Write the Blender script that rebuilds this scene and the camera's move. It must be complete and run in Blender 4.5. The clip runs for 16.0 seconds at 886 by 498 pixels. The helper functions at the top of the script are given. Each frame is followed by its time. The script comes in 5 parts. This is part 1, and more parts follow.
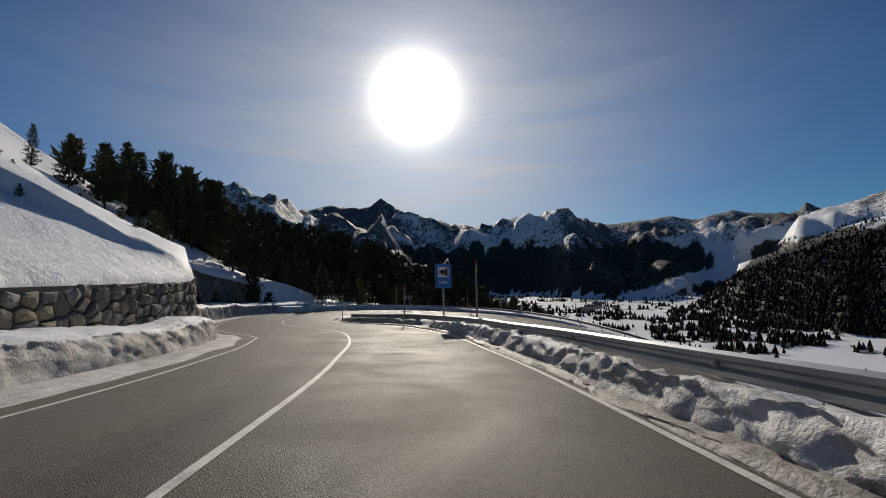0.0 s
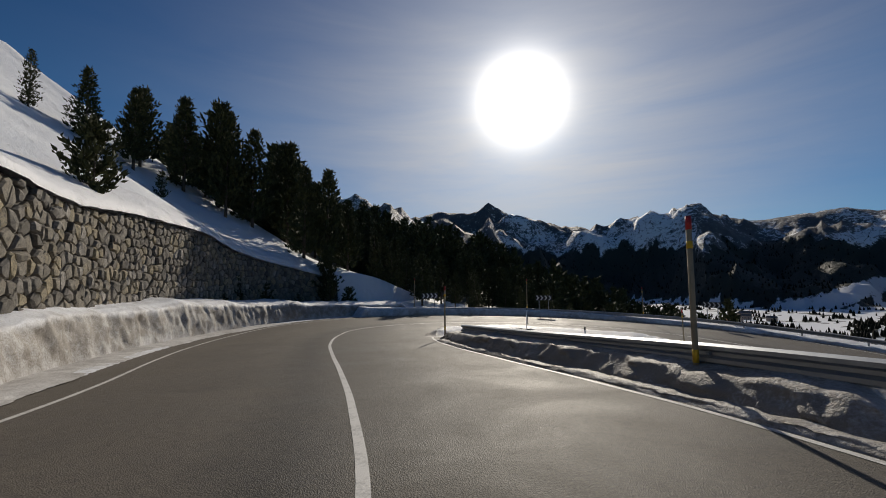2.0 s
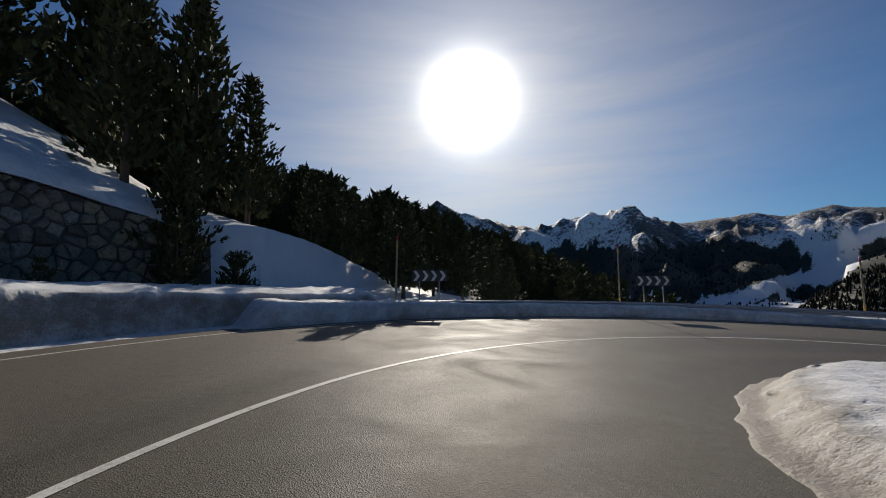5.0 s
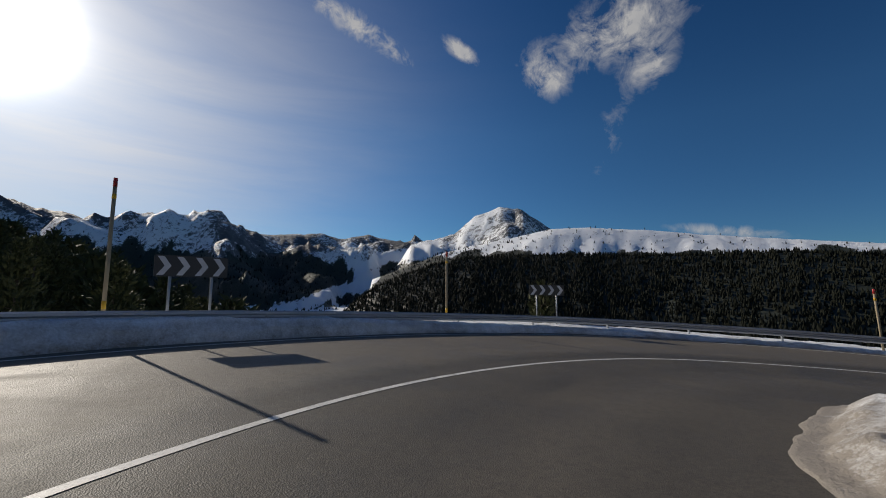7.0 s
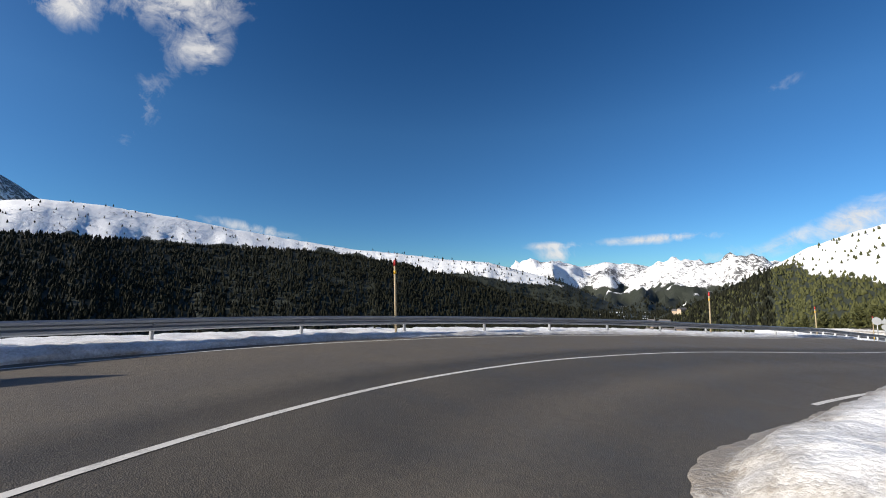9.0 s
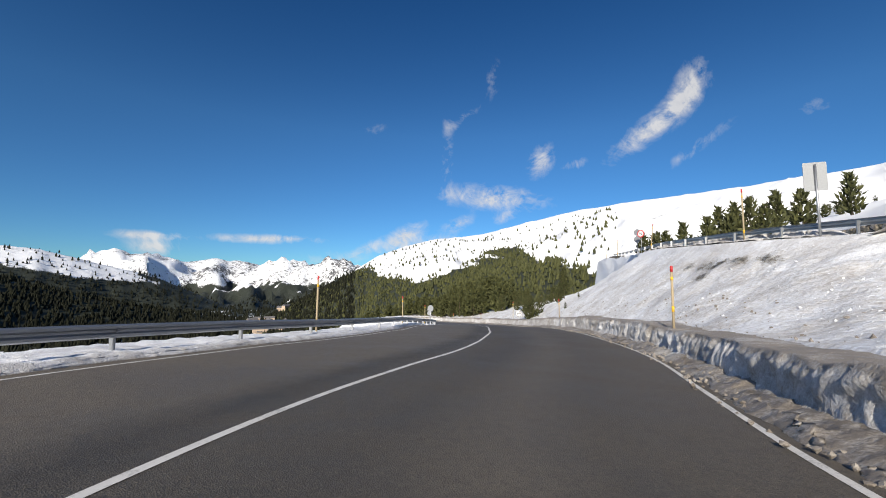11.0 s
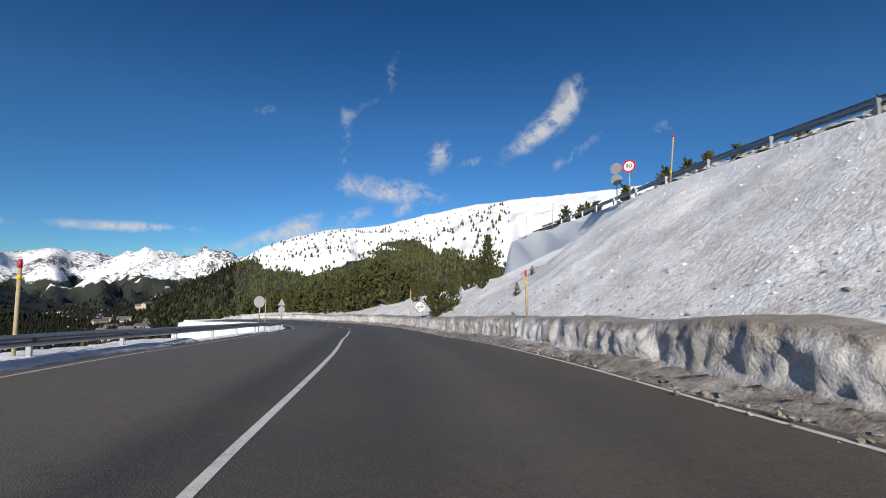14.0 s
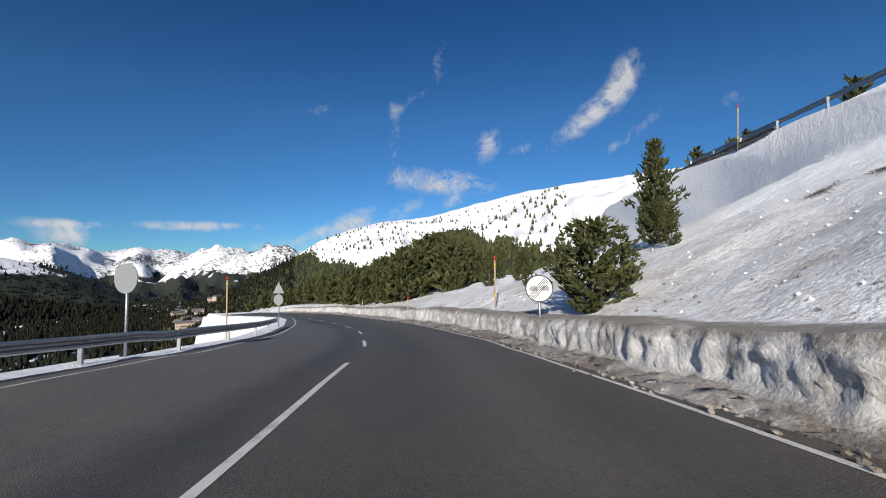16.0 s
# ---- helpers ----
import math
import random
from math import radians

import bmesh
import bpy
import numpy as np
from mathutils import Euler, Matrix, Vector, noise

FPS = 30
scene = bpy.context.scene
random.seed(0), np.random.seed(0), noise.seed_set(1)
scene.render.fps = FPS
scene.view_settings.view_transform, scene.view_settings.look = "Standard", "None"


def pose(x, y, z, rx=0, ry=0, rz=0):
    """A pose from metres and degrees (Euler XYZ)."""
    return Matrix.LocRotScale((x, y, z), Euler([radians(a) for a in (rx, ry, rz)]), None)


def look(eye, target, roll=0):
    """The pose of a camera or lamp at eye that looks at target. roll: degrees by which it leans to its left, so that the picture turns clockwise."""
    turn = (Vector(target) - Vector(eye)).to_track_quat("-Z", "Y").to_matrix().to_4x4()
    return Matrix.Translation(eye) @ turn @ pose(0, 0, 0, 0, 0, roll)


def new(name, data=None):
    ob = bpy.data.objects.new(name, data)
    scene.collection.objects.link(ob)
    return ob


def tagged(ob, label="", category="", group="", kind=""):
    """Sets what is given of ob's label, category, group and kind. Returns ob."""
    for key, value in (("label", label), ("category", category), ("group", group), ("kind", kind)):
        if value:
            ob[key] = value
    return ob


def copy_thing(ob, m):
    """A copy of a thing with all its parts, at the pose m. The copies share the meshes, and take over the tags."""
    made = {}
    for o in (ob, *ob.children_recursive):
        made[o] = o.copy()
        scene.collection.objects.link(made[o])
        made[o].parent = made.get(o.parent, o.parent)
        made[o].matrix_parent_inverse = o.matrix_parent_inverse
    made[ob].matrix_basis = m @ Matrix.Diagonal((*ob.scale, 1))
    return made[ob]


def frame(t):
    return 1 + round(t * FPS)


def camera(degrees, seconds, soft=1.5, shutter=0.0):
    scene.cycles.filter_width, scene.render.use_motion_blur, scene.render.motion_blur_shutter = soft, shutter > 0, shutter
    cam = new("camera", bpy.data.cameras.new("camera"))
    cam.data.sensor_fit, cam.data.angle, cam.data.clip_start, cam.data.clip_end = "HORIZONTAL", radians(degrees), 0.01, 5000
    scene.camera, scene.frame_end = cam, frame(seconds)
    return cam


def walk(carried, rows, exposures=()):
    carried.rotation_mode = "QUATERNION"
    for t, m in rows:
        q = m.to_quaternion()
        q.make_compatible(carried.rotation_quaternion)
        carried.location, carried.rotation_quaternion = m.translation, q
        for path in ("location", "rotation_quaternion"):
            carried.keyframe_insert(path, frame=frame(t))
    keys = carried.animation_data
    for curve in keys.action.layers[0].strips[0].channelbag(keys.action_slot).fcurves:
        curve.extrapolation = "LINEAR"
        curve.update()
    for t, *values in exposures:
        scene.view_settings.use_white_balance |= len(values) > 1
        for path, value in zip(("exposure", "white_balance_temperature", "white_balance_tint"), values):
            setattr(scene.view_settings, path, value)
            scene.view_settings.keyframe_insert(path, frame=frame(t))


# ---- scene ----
# camera and its way: seconds, place, heading, tilt, lean
ROWS = [
    (0, 0.41, -0.46, 0.49, 3.43, 3.61, -0.58), (0.5, -0.03, 5.2, 0.06, 0.88, 3.82, -0.17), (1, -0.68, 10.59, -0.36, -2.49, 4.01, 0.1),
    (1.5, -1.74, 15.76, -0.76, -6.93, 4.22, -0.05), (2, -3.1, 20.51, -1.14, -11.9, 4.4, -0.43), (2.5, -4.71, 24.87, -1.52, -16.73, 4.22, -0.67),
    (3, -6.53, 28.91, -1.88, -20.98, 4, -0.9), (3.5, -8.31, 32.69, -2.19, -22.45, 3.88, -0.9), (4, -9.82, 36.3, -2.46, -20.14, 3.84, -0.77),
    (4.5, -10.88, 39.78, -2.69, -13.95, 3.88, -0.59), (5, -11.31, 43.15, -2.88, -4.44, 4.04, -0.36), (5.5, -11, 46.39, -3.06, 7.53, 4.34, -0.09),
    (6, -9.89, 49.4, -3.24, 21.02, 4.81, 0.26), (6.5, -8.05, 51.97, -3.41, 35.37, 5.13, 0.62), (7, -5.64, 53.98, -3.57, 50.53, 5.43, 0.9),
    (7.5, -2.82, 55.19, -3.72, 66.57, 5.51, 0.92), (8, 0.07, 55.61, -3.87, 82.39, 5.49, 0.79), (8.5, 2.94, 55.3, -4.07, 97.01, 5.32, 0.58),
    (9, 5.76, 54.33, -4.28, 111.1, 5.19, 0.54), (9.5, 8.31, 52.79, -4.49, 124.96, 5.28, 0.56), (10, 10.39, 50.62, -4.68, 138.55, 5.51, 0.49),
    (10.5, 11.91, 47.98, -4.86, 151.38, 5.56, 0.56), (11, 12.92, 44.96, -5.04, 162.67, 5.54, 0.75), (11.5, 13.57, 41.6, -5.21, 171.56, 5.48, 1),
    (12, 14.03, 37.95, -5.41, 177.43, 5.42, 1.24), (12.5, 14.46, 33.99, -5.62, 180.1, 5.31, 1.3), (13, 14.97, 29.73, -5.85, 180.14, 5.1, 0.99),
    (13.5, 15.53, 25.13, -6.08, 179.12, 4.92, 0.62), (14, 16.21, 20.29, -6.34, 177.2, 4.67, 0.19), (14.5, 17.05, 15.31, -6.63, 174.81, 4.37, -0.16),
    (15, 18.01, 10.23, -6.97, 172.75, 4.01, -0.31), (15.5, 19.2, 5.01, -7.38, 171.37, 3.67, -0.54), (16, 20.57, -0.32, -7.86, 169.93, 3.36, -0.8)]
LENS = 95.5
TILT = 0.1


def turned(x, y, z, heading, tilt, lean):
    return pose(x, y, z, 90 + tilt + TILT, 0, -heading) @ pose(0, 0, 0, 0, 0, lean)


cam = camera(LENS, 16.0, soft=1.0)
walk(cam, [(t, turned(*r)) for t, *r in ROWS],
     exposures=[(0.0, -0.88, 7100, 10), (3.0, -0.85, 7100, 10), (5.5, -0.6, 7000, 10), (7.0, -0.52, 7000, 10), (7.6, -0.5, 7000, 10), (8.4, 0.22, 7000, 10), (9.5, 0.36, 7000, 10),
                (12.5, 0.04, 6800, 10), (16.0, 0.0, 6750, 10)])

# ---------------------------------------------------------------- light
SUN_AZ, SUN_EL = -0.4, 24.3
sun = new("sun", bpy.data.lights.new("sun", "SUN"))
sun.data.energy, sun.data.angle, sun.data.color = 5.4, radians(0.53), (1.0, 0.95, 0.87)
sun.matrix_world = look((0, 0, 60), (-60 * math.sin(radians(SUN_AZ)), -60 * math.cos(radians(SUN_AZ)),
                                    60 - 60 * math.tan(radians(SUN_EL))))
world = bpy.data.worlds.new("sky")
scene.world = world
world.use_nodes = True


class Net:
    """Short hand for node trees."""

    def __init__(self, tree):
        self.t = tree

    def n(self, kind, **kw):
        node = self.t.nodes.new(kind)
        for k, v in kw.items():
            self.put(node.inputs[k], v)
        return node

    def put(self, socket, v):
        if isinstance(v, bpy.types.NodeSocket):
            self.t.links.new(v, socket)
        else:
            socket.default_value = v

    def math(self, op, a, b=0.0, c=0.0, clamp=False):
        m = self.t.nodes.new("ShaderNodeMath")
        m.operation, m.use_clamp = op, clamp
        for s, v in zip(m.inputs, (a, b, c)):
            self.put(s, v)
        return m.outputs[0]

    def vec(self, op, a, b=(0, 0, 0)):
        m = self.t.nodes.new("ShaderNodeVectorMath")
        m.operation = op
        self.put(m.inputs[0], a)
        self.put(m.inputs[1], b)
        return m.outputs["Value"] if op in ("DOT_PRODUCT", "LENGTH", "DISTANCE") else m.outputs["Vector"]

    def ramp(self, fac, *stops):
        r = self.t.nodes.new("ShaderNodeValToRGB")
        self.put(r.inputs[0], fac)
        el = r.color_ramp.elements
        while len(el) < len(stops):
            el.new(0.5)
        for e, (p, c) in zip(el, stops):
            e.position = p
            e.color = (c, c, c, 1) if isinstance(c, (int, float)) else (*c, 1)
        return r.outputs[0]

    def mix(self, fac, a, b, kind="MIX"):
        m = self.t.nodes.new("ShaderNodeMix")
        m.data_type, m.blend_type = "RGBA", kind
        self.put(m.inputs[0], fac)
        for s, v in ((m.inputs[6], a), (m.inputs[7], b)):
            self.put(s, (*v, 1) if isinstance(v, tuple) and len(v) == 3 else v)
        return m.outputs[2]

    def noise(self, vec, scale, detail=4.0, rough=0.55, warp=0.0):
        k = self.t.nodes.new("ShaderNodeTexNoise")
        self.put(k.inputs["Vector"], vec)
        for name, v in (("Scale", scale), ("Detail", detail), ("Roughness", rough), ("Distortion", warp)):
            k.inputs[name].default_value = v
        return k.outputs["Fac"]


def bearing(az, el):
    a, e = radians(az), radians(el)
    return (math.sin(a) * math.cos(e), math.cos(a) * math.cos(e), math.sin(e))


def build_sky():
    w = Net(world.node_tree)
    world.node_tree.nodes.clear()
    sky = w.n("ShaderNodeTexSky")
    sky.sky_type, sky.sun_disc = "NISHITA", False
    sky.sun_elevation, sky.sun_rotation = radians(SUN_EL), radians(SUN_AZ)
    sky.altitude, sky.air_density, sky.dust_density, sky.ozone_density = 2100, 1.0, 0.35, 2.2
    d = w.vec("NORMALIZE", w.n("ShaderNodeTexCoord").outputs["Generated"])
    # thin veil of high cloud round the sun
    to_sun = w.vec("DOT_PRODUCT", d, bearing(SUN_AZ, SUN_EL))
    ang = w.math("ARCCOSINE", w.math("MINIMUM", to_sun, 1.0))
    xyz = w.n("ShaderNodeSeparateXYZ", Vector=d)
    flat = w.n("ShaderNodeCombineXYZ", X=xyz.outputs[0], Y=w.math("MULTIPLY", xyz.outputs[1], 1.0), Z=w.math("MULTIPLY", xyz.outputs[2], 7.0))
    streak = w.noise(flat.outputs[0], 2.2, 6.0, 0.6, 0.4)
    near = w.math("POWER", w.math("MAXIMUM", to_sun, 0.0), 8.0)
    low = w.ramp(xyz.outputs[2], (0.0, 1.0), (0.22, 1.0), (0.42, 0.75), (0.62, 0.25))
    veil = w.math("MULTIPLY", w.math("MULTIPLY", near, low), w.ramp(streak, (0.30, 0.55), (0.68, 1.0)))
    deep = w.n("ShaderNodeGamma", Color=w.mix(1.0, sky.outputs[0], (0.125, 0.125, 0.125), "MULTIPLY"), Gamma=1.4)
    blue = w.mix(1.0, deep.outputs[0], (5.9, 10.2, 11.6), "MULTIPLY")
    blue = w.mix(1.0, blue, w.ramp(xyz.outputs[2], (0.0, (0.62, 0.58, 0.62)), (0.10, (0.70, 0.70, 0.76)), (0.36, (0.95, 1.04, 1.05)), (0.72, (0.45, 0.92, 1.12))), "MULTIPLY")
    col = w.mix(w.math("MULTIPLY", veil, 0.95, clamp=True), blue, (9.4, 9.4, 9.7))
    aure = w.math("ADD", w.math("MULTIPLY", w.math("EXPONENT", w.math("MULTIPLY", w.math("POWER", ang, 2.0), -190.0)), 60.0),
                  w.math("MULTIPLY", w.math("EXPONENT", w.math("MULTIPLY", ang, -6.0)), 15.0))
    glow = w.n("ShaderNodeCombineXYZ", X=aure, Y=w.math("MULTIPLY", aure, 0.99), Z=w.math("MULTIPLY", aure, 0.97))
    col = w.vec("ADD", col, glow.outputs[0])
    # broken white clouds: bearing, height, widths along and across, slant, strength
    total = None
    detail = w.noise(d, 9.0, 9.0, 0.68, 1.2)
    fine = w.noise(d, 26.0, 7.0, 0.66, 0.8)
    for az, el, sa, se, slant, power in CLOUDS:
        c = bearing(az, el)
        a = radians(az)
        right = (math.cos(a), -math.sin(a), 0)
        up = (-math.sin(a) * math.sin(radians(el)), -math.cos(a) * math.sin(radians(el)), math.cos(radians(el)))
        u, v = w.vec("DOT_PRODUCT", d, right), w.vec("DOT_PRODUCT", w.vec("SUBTRACT", d, c), up)
        v2 = w.math("SUBTRACT", v, w.math("MULTIPLY", u, slant))
        q = w.math("ADD", w.math("POWER", w.math("DIVIDE", u, radians(sa)), 2.0), w.math("POWER", w.math("DIVIDE", v2, radians(se)), 2.0))
        front = w.math("GREATER_THAN", w.vec("DOT_PRODUCT", d, c), 0.0)
        g = w.math("MULTIPLY", w.math("MULTIPLY", w.math("EXPONENT", w.math("MULTIPLY", q, -1.0)), power), front)
        total = g if total is None else w.math("ADD", total, g)
    lump = w.math("ADD", w.math("MULTIPLY", detail, 0.65), w.math("MULTIPLY", fine, 0.35))
    dens = w.ramp(w.math("MULTIPLY", total, w.ramp(lump, (0.38, 0.0), (0.62, 1.25))), (0.12, 0.0), (0.85, 1.0))
    white = w.mix(fine, (5.2, 5.6, 6.4), (9.0, 9.0, 9.0))
    col = w.mix(w.math("MULTIPLY", dens, 0.85), col, white)
    bg = w.n("ShaderNodeBackground", Color=col, Strength=0.085)
    out = w.n("ShaderNodeOutputWorld")
    world.node_tree.links.new(bg.outputs[0], out.inputs[0])


CLOUDS = [(32.8, 35.2, 2.4, 1.2, -0.4, 1.0), (38.3, 33.3, 3.0, 1.5, -0.4, 1.15), (43.3, 31.2, 1.8, 1.0, -0.5, 1.0), (52.6, 31.8, 2.0, 1.0, -0.5, 1.15), (65.1, 28.4, 2.5, 2.3, -0.3, 1.3), (74.6, 32.1, 6.0, 3.2, 0.1, 1.1), (78.5, 27.3, 2.4, 2.0, 0.3, 0.9),
          (73.1, 19.3, 3, 4.5, 1.6, 0.35), (85.5, 7.2, 5, 0.7, -0.15, 0.8), (126.2, 5.7, 3.2, 0.5, 0.0, 0.9), (127.2, 4.4, 2.6, 0.9, 0.0, 0.8),
          (139, 6.2, 6.0, 0.55, 0.03, 1.0), (146, 3.9, 3.2, 1.1, 0.0, 0.6), (151.4, 5.0, 2.4, 1.0, 0.5, 0.7), (156.7, 6.9, 3.2, 1.5, 0.5, 1.1), (161, 6.5, 3.5, 0.9, 0.2, 0.8), (170.1, 12.9, 6.4, 1.5, -0.08, 1.05),
          (164.9, 9.2, 2.0, 0.9, 0.3, 0.9), (171.5, 10.2, 2.0, 0.8, 0.3, 0.6), (176.5, 17.6, 1.7, 1.9, 0.3, 1.0), (181, 16.9, 1.4, 0.7, 0.2, 0.7), (190.7, 20.4, 4.2, 1.5, 0.6, 1.1), (194.8, 24.0, 1.8, 2.4, 0.9, 1.0),
          (163.1, 18.6, 0.9, 5.5, 0.2, 0.42), (165.6, 23.8, 2.2, 1.0, 0.6, 0.45), (169.8, 28.4, 1.2, 3.0, 0.5, 0.36), (153.8, 21.9, 4.0, 0.9, 0.1, 0.3), (195.8, 17.4, 3.4, 0.9, 0.6, 0.5), (206.5, 19.3, 1.5, 0.8, 0, 0.5)]
build_sky()

# ---------------------------------------------------------------- materials
def material(name, rough=0.8, metal=0.0):
    m = bpy.data.materials.new(name)
    m.use_nodes = True
    t = Net(m.node_tree)
    b = m.node_tree.nodes["Principled BSDF"]
    b.inputs["Roughness"].default_value, b.inputs["Metallic"].default_value = rough, metal
    return m, t, b


def bump(t, b, height, strength=0.5, distance=0.02):
    k = t.n("ShaderNodeBump", Height=height, Strength=strength, Distance=distance)
    t.put(b.inputs["Normal"], k.outputs["Normal"])


def where(t):
    return t.n("ShaderNodeNewGeometry").outputs["Position"]


def snow_material(name, dirt, lumps=1.0, clean=(0.86, 0.87, 0.89), soil=(0.20, 0.165, 0.125), marked=False):
    m, t, b = material(name, 0.62)
    p = where(t)
    big, mid, small = t.noise(p, 0.45, 5, 0.6, 0.5), t.noise(p, 2.6, 6, 0.65, 0.3), t.noise(p, 21.0, 5, 0.62)
    mark = dirt
    if marked:
        a = t.n("ShaderNodeAttribute")
        a.attribute_name = "dirt"
        mark = t.math("ADD", a.outputs["Fac"], dirt - 0.2)
    mixed = t.math("ADD", t.math("ADD", t.math("MULTIPLY", big, 0.35), t.math("MULTIPLY", mid, 0.35)), t.math("MULTIPLY", small, 0.30))
    level_ = t.math("ADD", mixed, t.math("MULTIPLY", mark, 0.42))
    grime_shade = t.ramp(level_, (0.54, 0.0), (0.68, 0.42), (0.86, 1.0))
    t.put(b.inputs["Base Color"], t.mix(t.math("MULTIPLY", grime_shade, 0.92), clean, soil))
    h = t.math("ADD", t.math("MULTIPLY", mid, 1.0), t.math("MULTIPLY", small, 0.35))
    bump(t, b, h, 0.9, 0.10 * lumps)
    return m


SNOW = snow_material("snow", 0.05)
SNOW_BANK = snow_material("ploughed_snow", 0.2, 0.6, marked=True)
CRUMBS = snow_material("gritty_crumbs", 0.75, 0.5, (0.52, 0.49, 0.45), (0.13, 0.105, 0.08))
SNOW_DIRTY = snow_material("gritty_snow", 0.25, 0.5, (0.74, 0.72, 0.69), (0.13, 0.105, 0.08), marked=True)


def terrain_material():
    """Snow fields; near-black green under woodland and bare rock where the slopes carry them (mask in vertex colours).
    """
    m, t, b = material("mountain_snow", 0.7)
    p = where(t)
    mask = t.n("ShaderNodeAttribute")
    mask.attribute_name = "cover"
    sep = t.n("ShaderNodeSeparateColor", Color=mask.outputs["Color"])
    big, mid, small = t.noise(p, 0.012, 8, 0.68, 0.4), t.noise(p, 0.10, 7, 0.65, 0.3), t.noise(p, 2.2, 6, 0.62, 0.2)
    crag = t.noise(p, 0.036, 11, 0.74, 0.6)
    rock = t.ramp(t.math("ADD", t.math("MULTIPLY", sep.outputs[0], 0.36), t.math("ADD", t.math("MULTIPLY", crag, 0.7), t.math("MULTIPLY", big, 0.3))), (0.64, 0.0), (0.69, 1.0))
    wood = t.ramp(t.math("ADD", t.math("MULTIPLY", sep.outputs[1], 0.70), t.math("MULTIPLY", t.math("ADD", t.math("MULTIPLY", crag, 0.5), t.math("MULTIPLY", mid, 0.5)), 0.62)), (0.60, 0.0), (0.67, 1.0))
    col = t.mix(small, (0.80, 0.83, 0.87), (0.88, 0.89, 0.90))
    col = t.mix(rock, col, t.mix(mid, (0.055, 0.057, 0.064), (0.15, 0.15, 0.155)))
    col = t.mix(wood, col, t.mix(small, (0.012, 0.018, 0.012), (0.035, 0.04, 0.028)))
    dirt = t.math("MULTIPLY", sep.outputs[2], t.ramp(t.math("ADD", t.math("MULTIPLY", t.noise(p, 6.0, 6, 0.7, 0.2), 0.55), t.math("MULTIPLY", t.noise(p, 0.5, 4, 0.6, 0.4), 0.45)), (0.40, 0.0), (0.62, 0.72)))
    col = t.mix(dirt, col, (0.31, 0.255, 0.195))
    t.put(b.inputs["Base Color"], col)
    wide = t.noise(p, 0.016, 9, 0.66, 0.5)
    k1 = t.n("ShaderNodeBump", Height=wide, Strength=t.math("MULTIPLY", sep.outputs[0], 1.6, clamp=True), Distance=34.0)
    fine = t.math("ADD", t.math("MULTIPLY", t.noise(p, 1.6, 6, 0.6, 0.2), 1.0), t.math("MULTIPLY", t.noise(p, 9.0, 5, 0.65), 0.5))
    k2 = t.n("ShaderNodeBump", Height=fine, Strength=0.8, Distance=0.13, Normal=k1.outputs["Normal"])
    t.put(b.inputs["Normal"], k2.outputs["Normal"])
    return m


def asphalt_material():
    """Worn asphalt; the attribute holds the place across (red, 16 m wide) and along the road (green)."""
    m, t, b = material("asphalt", 0.55)
    p = where(t)
    lane = t.n("ShaderNodeAttribute")
    lane.attribute_name = "lane"
    sep = t.n("ShaderNodeSeparateColor", Color=lane.outputs["Color"])
    grain = t.n("ShaderNodeTexVoronoi", Vector=p, Scale=75.0)
    coarse, patch, wide = t.noise(p, 38.0, 3, 0.7), t.noise(p, 0.45, 5, 0.6, 0.8), t.noise(p, 2.6, 5, 0.6, 0.4)
    across = t.math("ADD", t.math("MULTIPLY", t.math("SUBTRACT", sep.outputs[0], 0.5), 16.0), t.math("MULTIPLY", t.math("SUBTRACT", wide, 0.5), 0.9))
    at = t.math("ADD", t.math("DIVIDE", across, 16.0), 0.5)
    # dark tyre bands and tar beside the centre line, paler dusty strips between them
    bands = t.ramp(at, (0.10, 0.75), (0.26, 0.30), (0.32, 0.62), (0.40, 0.18), (0.50, 0.30), (0.545, 0.0), (0.60, 0.75), (0.75, 0.85), (0.95, 1.0))
    late = t.ramp(sep.outputs[1], (0.66, 1.0), (0.80, 0.0))
    shade = t.math("ADD", t.math("MULTIPLY", bands, 0.85), t.math("MULTIPLY", t.math("SUBTRACT", patch, 0.3), 0.6), clamp=True)
    warm = t.mix(shade, (0.036, 0.032, 0.028), (0.158, 0.136, 0.108))
    cool = t.mix(shade, (0.058, 0.057, 0.058), (0.158, 0.155, 0.152))
    col = t.mix(late, cool, warm)
    col = t.mix(t.ramp(coarse, (0.47, 0.0), (0.64, 0.62)), col, t.mix(late, (0.125, 0.122, 0.118), (0.145, 0.124, 0.095)))
    chips = t.n("ShaderNodeSeparateColor", Color=grain.outputs["Color"])
    col = t.mix(t.ramp(chips.outputs[0], (0.0, 0.40), (0.30, 0.0)), col, (0.018, 0.017, 0.016))
    col = t.mix(t.ramp(t.noise(p, 9.0, 4, 0.7), (0.45, 0.0), (0.66, 0.32)), col, (0.040, 0.037, 0.033))
    t.put(b.inputs["Base Color"], col)
    t.put(b.inputs["Roughness"], t.ramp(patch, (0.3, 0.56), (0.7, 0.76)))
    b.inputs["Specular IOR Level"].default_value = 0.27
    bump(t, b, t.math("ADD", grain.outputs["Distance"], t.math("MULTIPLY", coarse, 0.8)), 0.5, 0.010)
    return m


